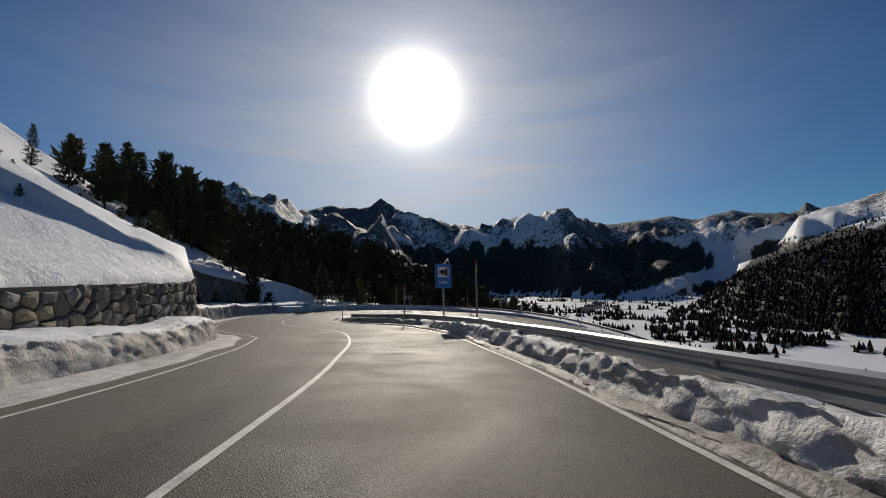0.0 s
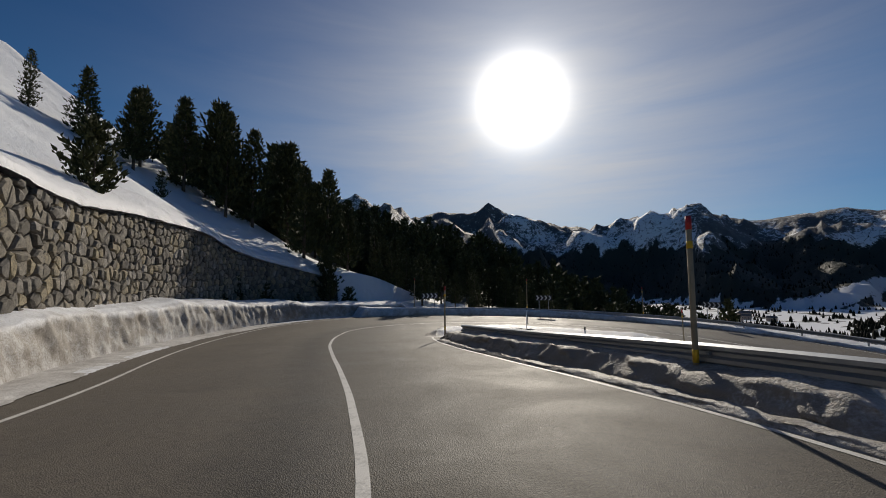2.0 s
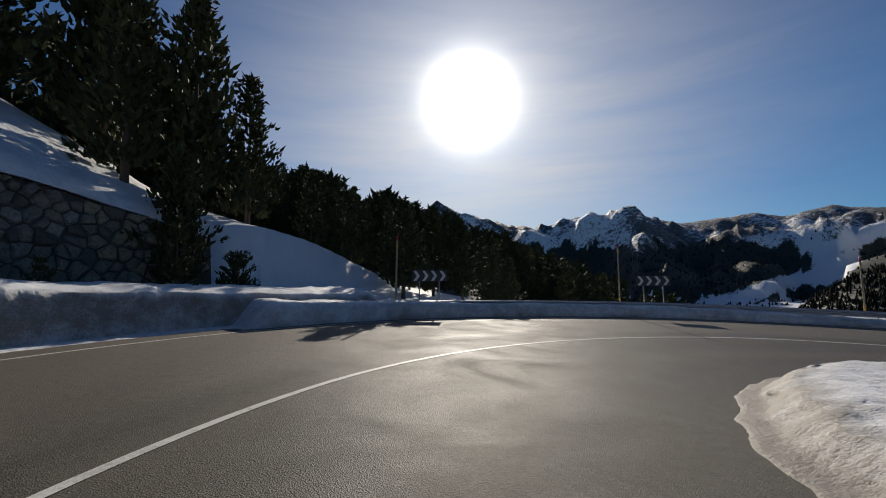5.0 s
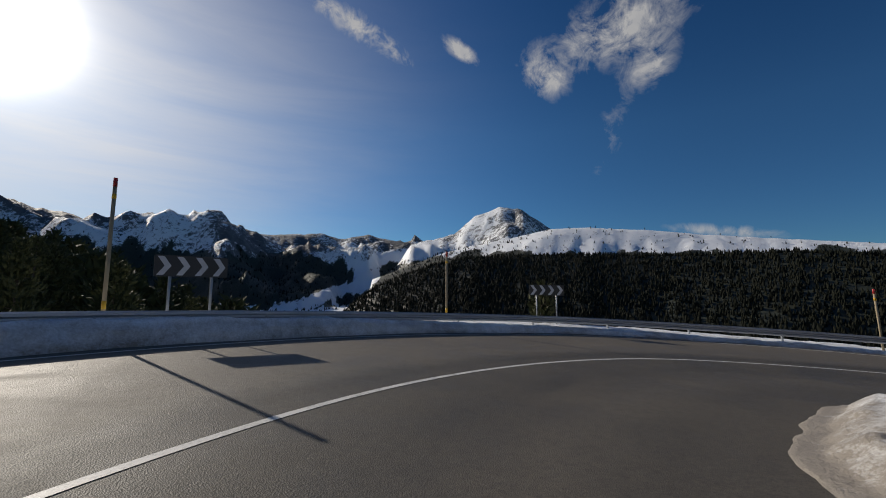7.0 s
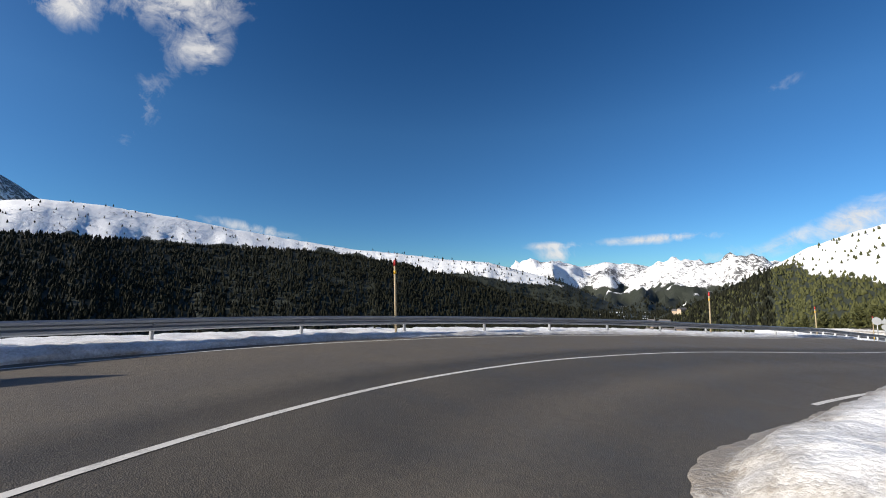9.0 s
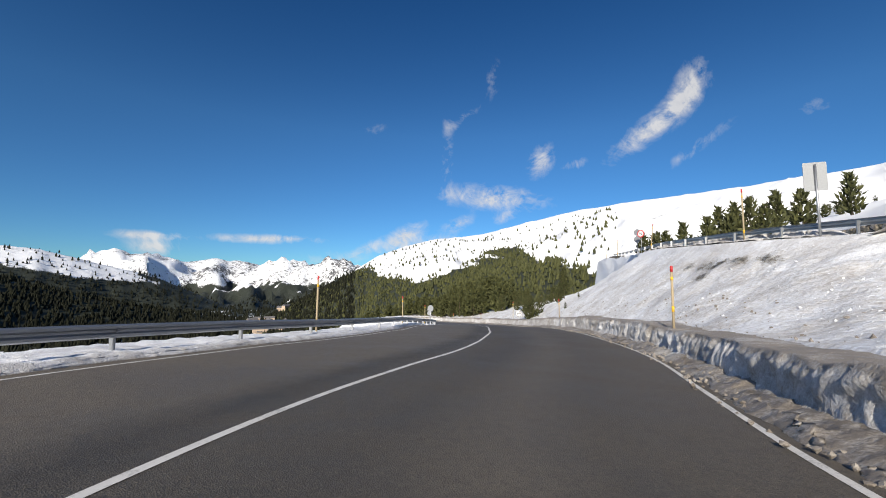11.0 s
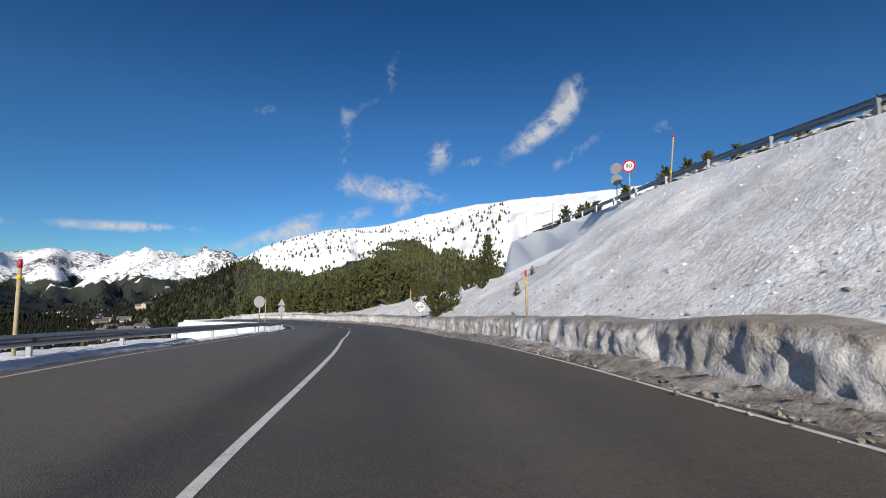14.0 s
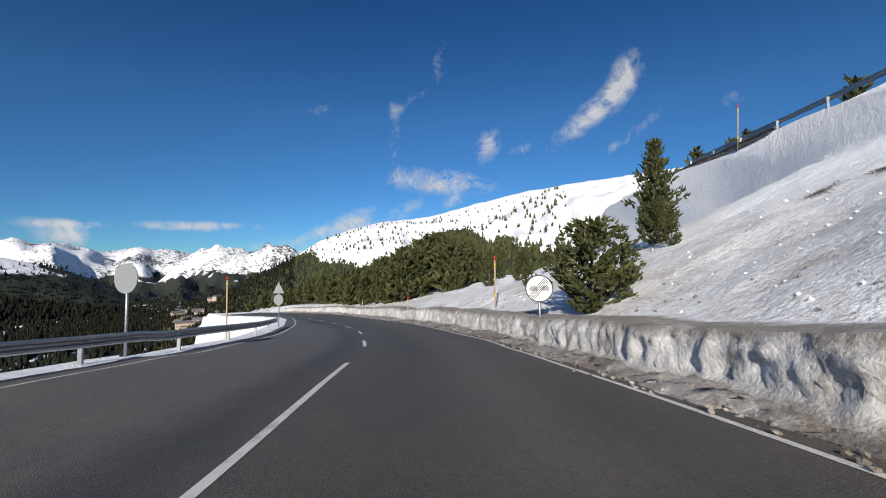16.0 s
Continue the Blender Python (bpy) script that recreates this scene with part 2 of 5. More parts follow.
def paint_material(name, colour, wear=0.35, rough=0.6):
    m, t, b = material(name, rough)
    p = where(t)
    w = t.ramp(t.math("ADD", t.math("MULTIPLY", t.noise(p, 30, 4, 0.7), 0.5), t.math("MULTIPLY", t.noise(p, 3, 4, 0.6), 0.5)), (0.50, 0.0), (0.66, wear))
    t.put(b.inputs["Base Color"], t.mix(w, colour, tuple(c * 0.35 for c in colour)))
    bump(t, b, t.noise(p, 60, 3, 0.6), 0.4, 0.004)
    return m


def metal_material(name, colour, rough=0.42):
    m, t, b = material(name, rough, 0.85)
    p = where(t)
    n1, n2 = t.noise(p, 2.2, 5, 0.65), t.noise(p, 40, 4, 0.6)
    t.put(b.inputs["Base Color"], t.mix(n1, tuple(c * 0.7 for c in colour), colour))
    t.put(b.inputs["Roughness"], t.ramp(n2, (0.3, rough - 0.1), (0.7, rough + 0.15)))
    bump(t, b, n2, 0.15, 0.004)
    return m


def foliage_material(name, dark, light, gloss=0.3):
    m, t, b = material(name, 0.75)
    b.inputs["Specular IOR Level"].default_value = gloss
    g = t.n("ShaderNodeNewGeometry")
    k = t.math("ADD", t.math("MULTIPLY", g.outputs["Random Per Island"], 0.6), t.math("MULTIPLY", t.noise(g.outputs["Position"], 0.8, 4, 0.6), 0.4))
    t.put(b.inputs["Base Color"], t.mix(k, dark, light))
    return m


def stone_material():
    m, t, b = material("wall_stone", 0.82)
    p = where(t)
    r = t.n("ShaderNodeObjectInfo").outputs["Random"]
    isl = t.n("ShaderNodeNewGeometry").outputs["Random Per Island"]
    k = t.math("FRACT", t.math("ADD", t.math("MULTIPLY", r, 3.7), isl))
    base = t.ramp(k, (0.0, (0.13, 0.115, 0.092)), (0.25, (0.32, 0.28, 0.215)), (0.5, (0.20, 0.18, 0.155)), (0.72, (0.42, 0.345, 0.21)), (0.88, (0.26, 0.235, 0.20)), (1.0, (0.46, 0.42, 0.36)))
    grain = t.noise(p, 9.0, 7, 0.7, 0.6)
    t.put(b.inputs["Base Color"], t.mix(t.ramp(grain, (0.40, 0.0), (0.66, 0.7)), base, (0.06, 0.055, 0.05)))
    bump(t, b, grain, 0.9, 0.05)
    return m


def plain(name, colour, rough=0.6, metal=0.0, scale=14.0):
    m, t, b = material(name, rough, metal)
    n = t.noise(where(t), scale, 5, 0.6)
    t.put(b.inputs["Base Color"], t.mix(n, tuple(c * 0.78 for c in colour), tuple(min(1, c * 1.12) for c in colour)))
    bump(t, b, n, 0.2, 0.005)
    return m


GROUND = terrain_material()
ASPHALT = asphalt_material()
LINE = paint_material("road_paint", (0.66, 0.64, 0.60), 0.8)
STEEL = metal_material("galvanised_steel", (0.42, 0.44, 0.46), 0.45)
STONE = stone_material()
MORTAR = plain("wall_core", (0.10, 0.09, 0.08), 0.95, 0, 6)
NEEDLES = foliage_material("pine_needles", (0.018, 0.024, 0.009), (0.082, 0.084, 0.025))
# darker needle colour that holds the shade distant pines throw on each other
SHADED_NEEDLES = foliage_material("shaded_pine_needles", (0.007, 0.009, 0.007), (0.020, 0.021, 0.012), 0.08)
BARK = plain("bark", (0.12, 0.09, 0.065), 0.9)
WOOD = plain("pale_wood", (0.36, 0.29, 0.185), 0.8, 0, 9)
RED = plain("red_paint", (0.45, 0.02, 0.02), 0.5)
YELLOW = plain("yellow_band", (0.72, 0.42, 0.02), 0.5)
BLUE = plain("sign_blue", (0.01, 0.16, 0.50), 0.35, 0, 3)
WHITE = plain("sign_white", (0.78, 0.78, 0.78), 0.4, 0, 3)
BLACK = plain("sign_black", (0.02, 0.02, 0.022), 0.45)
SIGN_RED = plain("sign_red", (0.60, 0.03, 0.03), 0.4)
SIGN_GREY = plain("sign_back_grey", (0.27, 0.285, 0.30), 0.6, 0.2)
TWIG = plain("bare_twigs", (0.13, 0.085, 0.06), 0.9)
SOIL = plain("thawed_grass", (0.21, 0.165, 0.075), 0.95, 0, 5)
REFLECT = plain("chevron_grey", (0.55, 0.56, 0.58), 0.4)


# ---------------------------------------------------------------- helpers
def mesh_from(name, verts, faces, mat, smooth=False):
    me = bpy.data.meshes.new(name)
    me.from_pydata([tuple(map(float, v)) for v in verts], [], [tuple(map(int, f)) for f in faces])
    me.materials.append(mat)
    if smooth:
        me.polygons.foreach_set("use_smooth", [True] * len(me.polygons))
    me.update()
    return me


def mesh_quads(name, verts, faces, mat, smooth=True):
    """A mesh from arrays of points and faces of one size."""
    verts, faces = np.asarray(verts, np.float32), np.asarray(faces, np.int32)
    me = bpy.data.meshes.new(name)
    k = faces.shape[1]
    me.vertices.add(len(verts))
    me.vertices.foreach_set("co", verts.ravel())
    me.loops.add(faces.size)
    me.loops.foreach_set("vertex_index", faces.ravel())
    me.polygons.add(len(faces))
    me.polygons.foreach_set("loop_start", np.arange(0, faces.size, k, dtype=np.int32))
    me.polygons.foreach_set("use_smooth", np.full(len(faces), smooth))
    me.materials.append(mat)
    me.update(calc_edges=True)
    me.validate()
    return me


def part(name, bm, mat, parent, label=""):
    me = bpy.data.meshes.new(name)
    bm.to_mesh(me)
    bm.free()
    me.materials.append(mat)
    return child(name, me, parent, label)


def child(name, me, parent, label="", m=None):
    ob = new(name, me)
    ob.parent = parent
    if m is not None:
        ob.matrix_basis = m
    return tagged(ob, label)


def box(sx, sy, sz, at=(0, 0, 0), bevel=0.0):
    bm = bmesh.new()
    bmesh.ops.create_cube(bm, size=1.0)
    bmesh.ops.scale(bm, vec=(sx, sy, sz), verts=bm.verts)
    if bevel:
        bmesh.ops.bevel(bm, geom=bm.edges[:], offset=bevel, segments=2, affect="EDGES")
    bmesh.ops.translate(bm, vec=at, verts=bm.verts)
    return bm


def rod(r0, r1, z0, z1, sides=12, at=(0, 0)):
    bm = bmesh.new()
    bmesh.ops.create_cone(bm, cap_ends=True, segments=sides, radius1=r0, radius2=r1, depth=z1 - z0)
    bmesh.ops.translate(bm, vec=(at[0], at[1], (z0 + z1) / 2), verts=bm.verts)
    for f in bm.faces:
        f.smooth = len(f.verts) == 4
    return bm


def plate(points, thick, y=0.0):
    """A flat plate in the x-z plane, its front towards -y."""
    bm = bmesh.new()
    v = [bm.verts.new((x, y, z)) for x, z in points]
    f = bm.faces.new(v)
    bm.normal_update()
    if f.normal.y > 0:
        f.normal_flip()
    ext = bmesh.ops.extrude_face_region(bm, geom=[f])
    bmesh.ops.translate(bm, vec=(0, thick, 0), verts=[e for e in ext["geom"] if isinstance(e, bmesh.types.BMVert)])
    bmesh.ops.recalc_face_normals(bm, faces=bm.faces[:])
    return bm


def circle(r, n=36, cx=0.0, cz=0.0):
    return [(cx + r * math.cos(2 * math.pi * i / n), cz + r * math.sin(2 * math.pi * i / n)) for i in range(n)]


def rounded(w, h, r, cz=0.0, n=5):
    out = []
    for qx, qz, a0 in ((1, 1, 0), (-1, 1, 90), (-1, -1, 180), (1, -1, 270)):
        for i in range(n + 1):
            a = radians(a0 + 90 * i / n)
            out.append((qx * (w / 2 - r) + r * math.cos(a), cz + qz * (h / 2 - r) + r * math.sin(a)))
    return out


def rnd2(ix, iy, seed):
    h = np.sin(ix * 127.1 + iy * 311.7 + seed * 74.7) * 43758.5453
    return h - np.floor(h)


def vnoise(x, y, seed=0):
    ix, iy = np.floor(x), np.floor(y)
    fx, fy = x - ix, y - iy
    fx, fy = fx * fx * (3 - 2 * fx), fy * fy * (3 - 2 * fy)
    a, b = rnd2(ix, iy, seed), rnd2(ix + 1, iy, seed)
    c, d = rnd2(ix, iy + 1, seed), rnd2(ix + 1, iy + 1, seed)
    return (a + (b - a) * fx) * (1 - fy) + (c + (d - c) * fx) * fy - 0.5


def fbm(x, y, octaves=5, gain=0.5, seed=0):
    out, amp = 0.0, 1.0
    for i in range(octaves):
        out = out + amp * vnoise(x * 2.03 ** i + 17.3 * i, y * 2.03 ** i - 9.1 * i, seed + i)
        amp *= gain
    return out


def ridged(x, y, octaves=6, seed=0):
    out, amp = 0.0, 1.0
    for i in range(octaves):
        out = out + amp * (0.5 - 2 * np.abs(vnoise(x * 2.1 ** i, y * 2.1 ** i, seed + i)))
        amp *= 0.52
    return out


def smooth(a, b, x):
    u = np.clip((x - a) / (b - a), 0, 1)
    return u * u * (3 - 2 * u)


def curve_through(points, step=0.5):
    """Points along a smooth line through the given ones, evenly spaced."""
    p = np.array(points, float)
    p = np.vstack([2 * p[0] - p[1], p, 2 * p[-1] - p[-2]])
    out = []
    for i in range(1, len(p) - 2):
        a, b, c, d = p[i - 1:i + 3]
        for u in np.linspace(0, 1, 24, endpoint=False):
            out.append(0.5 * (2 * b + (c - a) * u + (2 * a - 5 * b + 4 * c - d) * u * u + (3 * b - a - 3 * c + d) * u ** 3))
    out.append(p[-2])
    out = np.array(out)
    s = np.concatenate([[0], np.cumsum(np.linalg.norm(np.diff(out[:, :2], axis=0), axis=1))])
    t = np.arange(0, s[-1], step)
    return np.stack([np.interp(t, s, out[:, k]) for k in range(out.shape[1])], 1)


def sideways(c):
    """Unit vectors to the left of a line."""
    d = np.gradient(c[:, :2], axis=0)
    d /= np.linalg.norm(d, axis=1, keepdims=True)
    return np.stack([-d[:, 1], d[:, 0]], 1)


# ---------------------------------------------------------------- the road's lines, downhill through the hairpin
CENTRE = [(-0.6, -64, 3.1), (-0.9, -28, 0.6), (-1.2, -8, -0.45), (-1.4, 0, -0.85), (-1.5, 6.7, -1.37), (-1.8, 10.9, -1.70), (-2.15, 14.6, -1.98), (-2.9, 18.6, -2.29), (-4.0, 22.6, -2.64), (-5.6, 26, -2.93), (-7.5, 29.5, -3.26), (-9.5, 33, -3.55),
          (-11.5, 36.7, -3.83), (-13.2, 40.8, -4.07), (-14.2, 45.4, -4.29), (-13.2, 50.2, -4.50), (-10.3, 54.4, -4.72), (-6, 57.4, -4.93), (-1.1, 58.7, -5.13), (4.1, 58.4, -5.39), (8.6, 56.7, -5.66), (12.3, 53.2, -5.95), (14.6, 48.8, -6.18),
          (15.8, 44.5, -6.39), (16.4, 40.5, -6.59), (16.5, 36.3, -6.81), (16.4, 32.1, -7.03), (16.6, 28.1, -7.24), (17, 24.4, -7.43), (17.5, 20.5, -7.64), (18.3, 16.6, -7.87), (19.1, 12.6, -8.13), (20, 8.5, -8.43), (20.9, 4.9, -8.72),
          (21.9, 1.2, -9.06), (22.9, -3, -9.42), (23.9, -6.9, -9.74), (24.9, -10.8, -10.07), (26.1, -14.6, -10.39), (30.5, -24.1, -11.2), (39.3, -37.1, -12.3), (52.9, -53.3, -13.6), (75.6, -70.9, -15.3)]
LEFT = [(-4.3, -64), (-4.5, -28), (-4.7, 0), (-4.9, 6.9), (-5.3, 10.8), (-5.9, 14.3), (-6.9, 17.9), (-8.3, 21.6), (-10, 24.9), (-12.2, 27.8), (-14.4, 30.8), (-16.9, 34.9), (-18.8, 40), (-19.8, 45.6), (-19.8, 50.8), (-17.5, 56),
        (-13.6, 60.2), (-7.1, 63.4), (-0.4, 64.5), (6.7, 63.8), (12.5, 61.3), (17, 56.5), (19.4, 50.5), (20.9, 44.8), (21.5, 40.4), (21.9, 36.5), (22.1, 32.4), (22.3, 28.3), (22.6, 24.7), (23.1, 20.4), (24, 16.8), (25.1, 13.2),
        (26.2, 9.4), (27, 5.9), (27.8, 2.1), (28.7, -2), (29.6, -5.9), (30.5, -9.8), (31.4, -13.7), (32.3, -17.6), (35.5, -25), (42.5, -38), (55, -55.5), (78, -73)]
RIGHT = [(3.6, -64), (3.3, -28), (2.9, 0), (2.8, 6), (2.5, 10.5), (2.1, 14.5), (1.5, 18.8), (0.4, 22.7), (-1.2, 26.9), (-3.1, 30.5), (-5.1, 34), (-6.8, 37.4), (-8, 40.7), (-8.5, 44), (-8.1, 47.1), (-6.7, 49.7), (-4.3, 51.8),
         (-1.5, 53.1), (1.7, 53.3), (4.9, 52.5), (7.7, 50.6), (9.6, 47.9), (10.5, 44.4), (10.7, 40.9), (10.6, 36.8), (10.4, 32.7), (10.6, 28.8), (11.1, 24.6), (11.7, 20.6), (12.5, 16.6), (13.3, 12.5), (14.3, 8.3), (15.4, 4.6),
         (16.6, 0.9), (17.7, -3.1), (18.8, -6.9), (20.1, -10.7), (21.4, -14.5), (23.2, -18.3), (26.8, -26), (35.5, -39.5), (48, -55), (72, -74)]
ROAD = curve_through(CENTRE, 0.5)
NRM = sideways(ROAD)
LFT, RGT = curve_through(LEFT, 0.25), curve_through(RIGHT, 0.25)


def half_width(side, sign):
    out = []
    for c, n in zip(ROAD, NRM):
        d = side - c[:2]
        across, along = d @ n, np.abs(d @ np.array([n[1], -n[0]]))
        ok = (across * sign > 1.0) & (across * sign < 14)
        out.append(np.abs(across[ok][np.argmin(along[ok])]) if ok.any() else 4.5)
    k = np.ones(23) / 23
    return np.convolve(np.pad(out, 11, mode="edge"), k, "valid")


WL, WR = half_width(LFT, 1), half_width(RGT, -1)
STEP_Y = ROAD[:, 1]
TIP = int(np.argmax(STEP_Y))
TILTED = 0.022 * np.exp(-((np.arange(len(ROAD)) * 0.5 - 124.0) / 27.0) ** 2)


def station(x, y):
    return int(np.argmin(np.hypot(ROAD[:, 0] - x, ROAD[:, 1] - y)))


def road_height(i, off):
    return ROAD[i, 2] + TILTED[i] * off


def closest(px, py, line, idx):
    if px.size < 400:
        d = (px[..., None] - line[idx, 0]) ** 2 + (py[..., None] - line[idx, 1]) ** 2
        return idx[np.argmin(d, -1)], d.min(-1)
    best = np.full(px.shape, 1e18)
    at = np.zeros(px.shape, int)
    for i in idx:
        d = (px - line[i, 0]) ** 2 + (py - line[i, 1]) ** 2
        m = d < best
        best[m], at[m] = d[m], i
    return at, best


def nearest(px, py, idx):
    """Nearest station of those listed, and the offset to its left."""
    at, best = closest(px, py, ROAD, np.array(list(idx)))
    off = (px - ROAD[at, 0]) * NRM[at, 0] + (py - ROAD[at, 1]) * NRM[at, 1]
    return at, off, np.sqrt(best)


def between(px, py, line, at, step, lo, hi):
    """The place along a line as a running index, smooth from station to station."""
    d2 = lambda i: (px - line[i, 0]) ** 2 + (py - line[i, 1]) ** 2
    here = d2(at)
    a, b = d2(np.maximum(at - step, lo)) - here, d2(np.minimum(at + step, hi)) - here
    return np.clip(at + 0.5 * step * (a - b) / (np.abs(a) + np.abs(b) + 1e-6), lo, hi)


def level(px, py, lo=0, hi=None, step=2):
    """Nearest station, offset, distance, road height there, and the two half widths."""
    hi = len(ROAD) if hi is None else hi
    at, off, dist = nearest(px, py, range(lo, hi, step))
    f = between(px, py, ROAD, at, step, lo, hi - 1)
    k = np.arange(len(ROAD))
    return at, off, dist, np.interp(f, k, ROAD[:, 2]) + np.interp(f, k, TILTED) * off, np.interp(f, k, WL), np.interp(f, k, WR)


WALL = [(-9.0, -200), (-9.0, -60), (-9.0, -20), (-9.0, 0), (-9.1, 8), (-9.3, 14), (-9.7, 18.6), (-10.9, 20.6), (-12.1, 22.4), (-14.1, 25.3), (-16.4, 28.8), (-18.9, 32.4), (-21.2, 36.2), (-22.8, 40), (-24.2, 44), (-25.2, 48), (-25.4, 52), (-24.6, 56), (-22.5, 60)]
WALL_TOP = [12.0, 4.0, 1.1, 0.25, 0.2, 0.2, 0.25, 1.1, 1.8, 1.85, 1.7, 1.6, 2.0, 2.1, 2.0, 1.2, 0.55, -0.1, -1.2]
WALL_LINE = curve_through([(x, y, z) for (x, y), z in zip(WALL, WALL_TOP)], 0.35)
WALL_SOFT = np.convolve(np.pad(WALL_LINE[:, 2], 6, mode="edge"), np.ones(13) / 13, "valid")

# skylines: bearing and height in degrees
SOUTH = [(-60, 9), (-45, 10), (-33, 11.3), (-29.5, 11.6), (-27.2, 11.5), (-25.6, 10.7), (-17, 8.5), (-12.5, 10), (-8.4, 9.4), (-5.4, 10.5), (-2.7, 9.2), (-0.8, 7.9), (3.1, 7.3), (9.6, 6.2), (14.3, 7.5), (17.5, 7.2), (20.5, 8.2), (23.3, 7.3), (25.9, 6.5), (30.9, 6.9), (33.3, 7.2), (35.7, 6.5), (39.7, 7.3), (43.3, 6.4), (47, 5.9), (60, 4), (80, -4)]
PEAK = [(38, -3), (44, 3.5), (45.5, 6.1), (51.6, 7.7), (54.5, 10.2), (58.2, 11.5), (61.1, 11.1), (65, 8.5), (72, 5), (85, -2)]
RIDGE = [(40, 1), (50, 5), (58, 6.8), (65, 8.4), (69.6, 8.5), (76.7, 7.9), (84, 6.9), (91, 6), (98, 5.1), (104, 4.7), (111.5, 3.9), (117, 3.6), (121, 2.6), (127, 1), (140, -5)]
WOODED = [(31, -9), (35, -4.4), (38.2, -1.6), (40.3, -0.1), (44.6, 1.8), (48.8, 3.4), (53.8, 4.3), (66, 4.8), (79.5, 4.5), (91, 4.6), (98.2, 3.8), (105, 3.0), (112, 1.3), (119, -0.8), (125.3, -2.4), (132, -3.5), (137, -4.5), (150, -9)]
EAST = [(100, -2), (112, 1.4), (121, 2.6), (127.2, 3.5), (129.7, 2.7), (133, 3.3), (136.9, 3.1), (139.6, 2.4), (143.3, 2.6), (147, 2.9), (150.5, 3.1), (156, 2.6), (175, 0)]
NORTH = [(130, -9), (137.6, -4.1), (140.4, -2.5), (143.5, -1), (147, 0.8), (150.5, 2.8), (152.9, 4.4), (157, 6), (161, 7), (168, 7.8), (174.5, 9.5), (181.5, 10.9), (188.5, 11.6), (196.4, 12), (215, 12.7), (240, 14), (270, 15), (300, 12), (325, 6)]
SKI_RUN = [(27, -3.6), (31.9, -2.4), (34.7, -0.9), (38.2, -0.1), (40.3, 1.3), (37.4, 2.5), (43.1, 4.3), (48.8, 5.5)]
RANGES = [(SOUTH, 3900, 0.36, 1.0, 0), (PEAK, 3000, 0.42, 0.8, 3), (RIDGE, 2300, 0.42, 0.25, 5), (WOODED, 1500, 0.46, 0.12, 7), (EAST, 4200, 0.26, 1.2, 9), (NORTH, 1600, 0.26, 0.2, 11)]
EYE = (8.0, 35.0, -4.0)


def far_height(x, y):
    dx, dy = x - EYE[0], y - EYE[1]
    r = np.hypot(dx, dy)
    az = np.degrees(np.arctan2(dx, dy))
    z = -118 + 6 * fbm(x / 160, y / 160, 4, 0.5, 21)
    clump = fbm(x / 45, y / 45, 4, 0.6, 77)
    wood, rock = smooth(0.05, 0.3, clump + 0.5 * smooth(95, 125, az) * smooth(400, 700, r)) * 0.9, np.zeros_like(x)
    for k, (line, dist, slope, rough, seed) in enumerate(RANGES):
        a = np.where(az < line[0][0] - 5, az + 360, az)
        el = np.interp(a, [p[0] for p in line], [p[1] for p in line], left=-20, right=-20)
        top = EYE[2] + dist * np.tan(np.radians(el))
        crest = ridged(x / 420 + 3, y / 420, 6, seed)
        gap = dist - r
        wave = dist * (0.10, 0.08, 0.04, 0.02, 0.08, 0.08)[k] * fbm(x / 500, y / 500, 4, 0.5, seed + 40) * smooth(0, 400, gap)
        spur = rough * (38 * crest * smooth(10, 500, np.abs(gap)) + 58 * ridged(a * 0.55 + 0.8 * vnoise(r / 300, a / 4, seed), r / 1400, 4, seed + 2) * smooth(0, 320, np.abs(gap)))
        h = top - np.where(gap > 0, slope * gap, -0.35 * gap) + spur + wave + rough * 15 * ridged(a * 0.9, r / 500, 3, seed + 4)
        h = h - 260 * smooth(420, 170, r)
        m = h > z
        z = np.where(m, h, z)
        up = np.degrees(np.arctan2(h - EYE[2], r))
        patch = fbm(x / 110, y / 110, 4, 0.6, seed + 60)
        if k == 0:
            w, q = smooth(5.2, 3.2, up + 2.2 * patch) * 0.80, 0.42 + 0.42 * crest
        elif k == 1:
            w, q = smooth(5.6, 4.0, up + 2.0 * patch) * 0.6, 0.30 + 0.36 * crest
        elif k == 2:
            lim = np.interp(az, [60, 90, 100, 110, 120, 130], [4.8, 4.6, 3.8, 2.0, 0.3, 0.8])
            w, q = smooth(0.7, -0.7, up - lim + 1.5 * patch) * 0.85 + 0.14, np.full_like(x, 0.17)
        elif k == 3:
            w, q = np.full_like(x, 1.0), np.zeros_like(x)
        elif k == 4:
            w, q = smooth(0.7, -0.7, up + 1.4 * patch) * 0.9, 0.22 + 0.36 * crest
        else:
            lim = np.interp(a, [138, 147, 151, 154, 158.6, 164.2, 168.4, 173.3, 176, 182, 200], [-1.5, 1.4, 2.8, 1.5, 0.7, 2.2, 4.2, 5.0, 3.2, 1.5, 0.0])
            w, q = smooth(0.9, -0.6, up - lim + 1.6 * patch) * 0.95 + 0.05, np.full_like(x, 0.08)
        run = np.full_like(x, 9.0)
        for (a0, e0), (a1, e1) in zip(SKI_RUN[:-1], SKI_RUN[1:]):
            tt = np.clip(((az - a0) * (a1 - a0) + (up - e0) * (e1 - e0)) / ((a1 - a0) ** 2 + (e1 - e0) ** 2), 0, 1)
            run = np.minimum(run, np.hypot(az - a0 - tt * (a1 - a0), up - e0 - tt * (e1 - e0)))
        if k < 3:
            w = w * smooth(0.5, 1.1, run + 0.5 * patch)
            q = q * smooth(0.5, 1.0, run)
        wood, rock = np.where(m, w, wood), np.where(m, q, rock)
    return z, np.clip(wood, 0, 1), np.clip(rock, 0, 1)


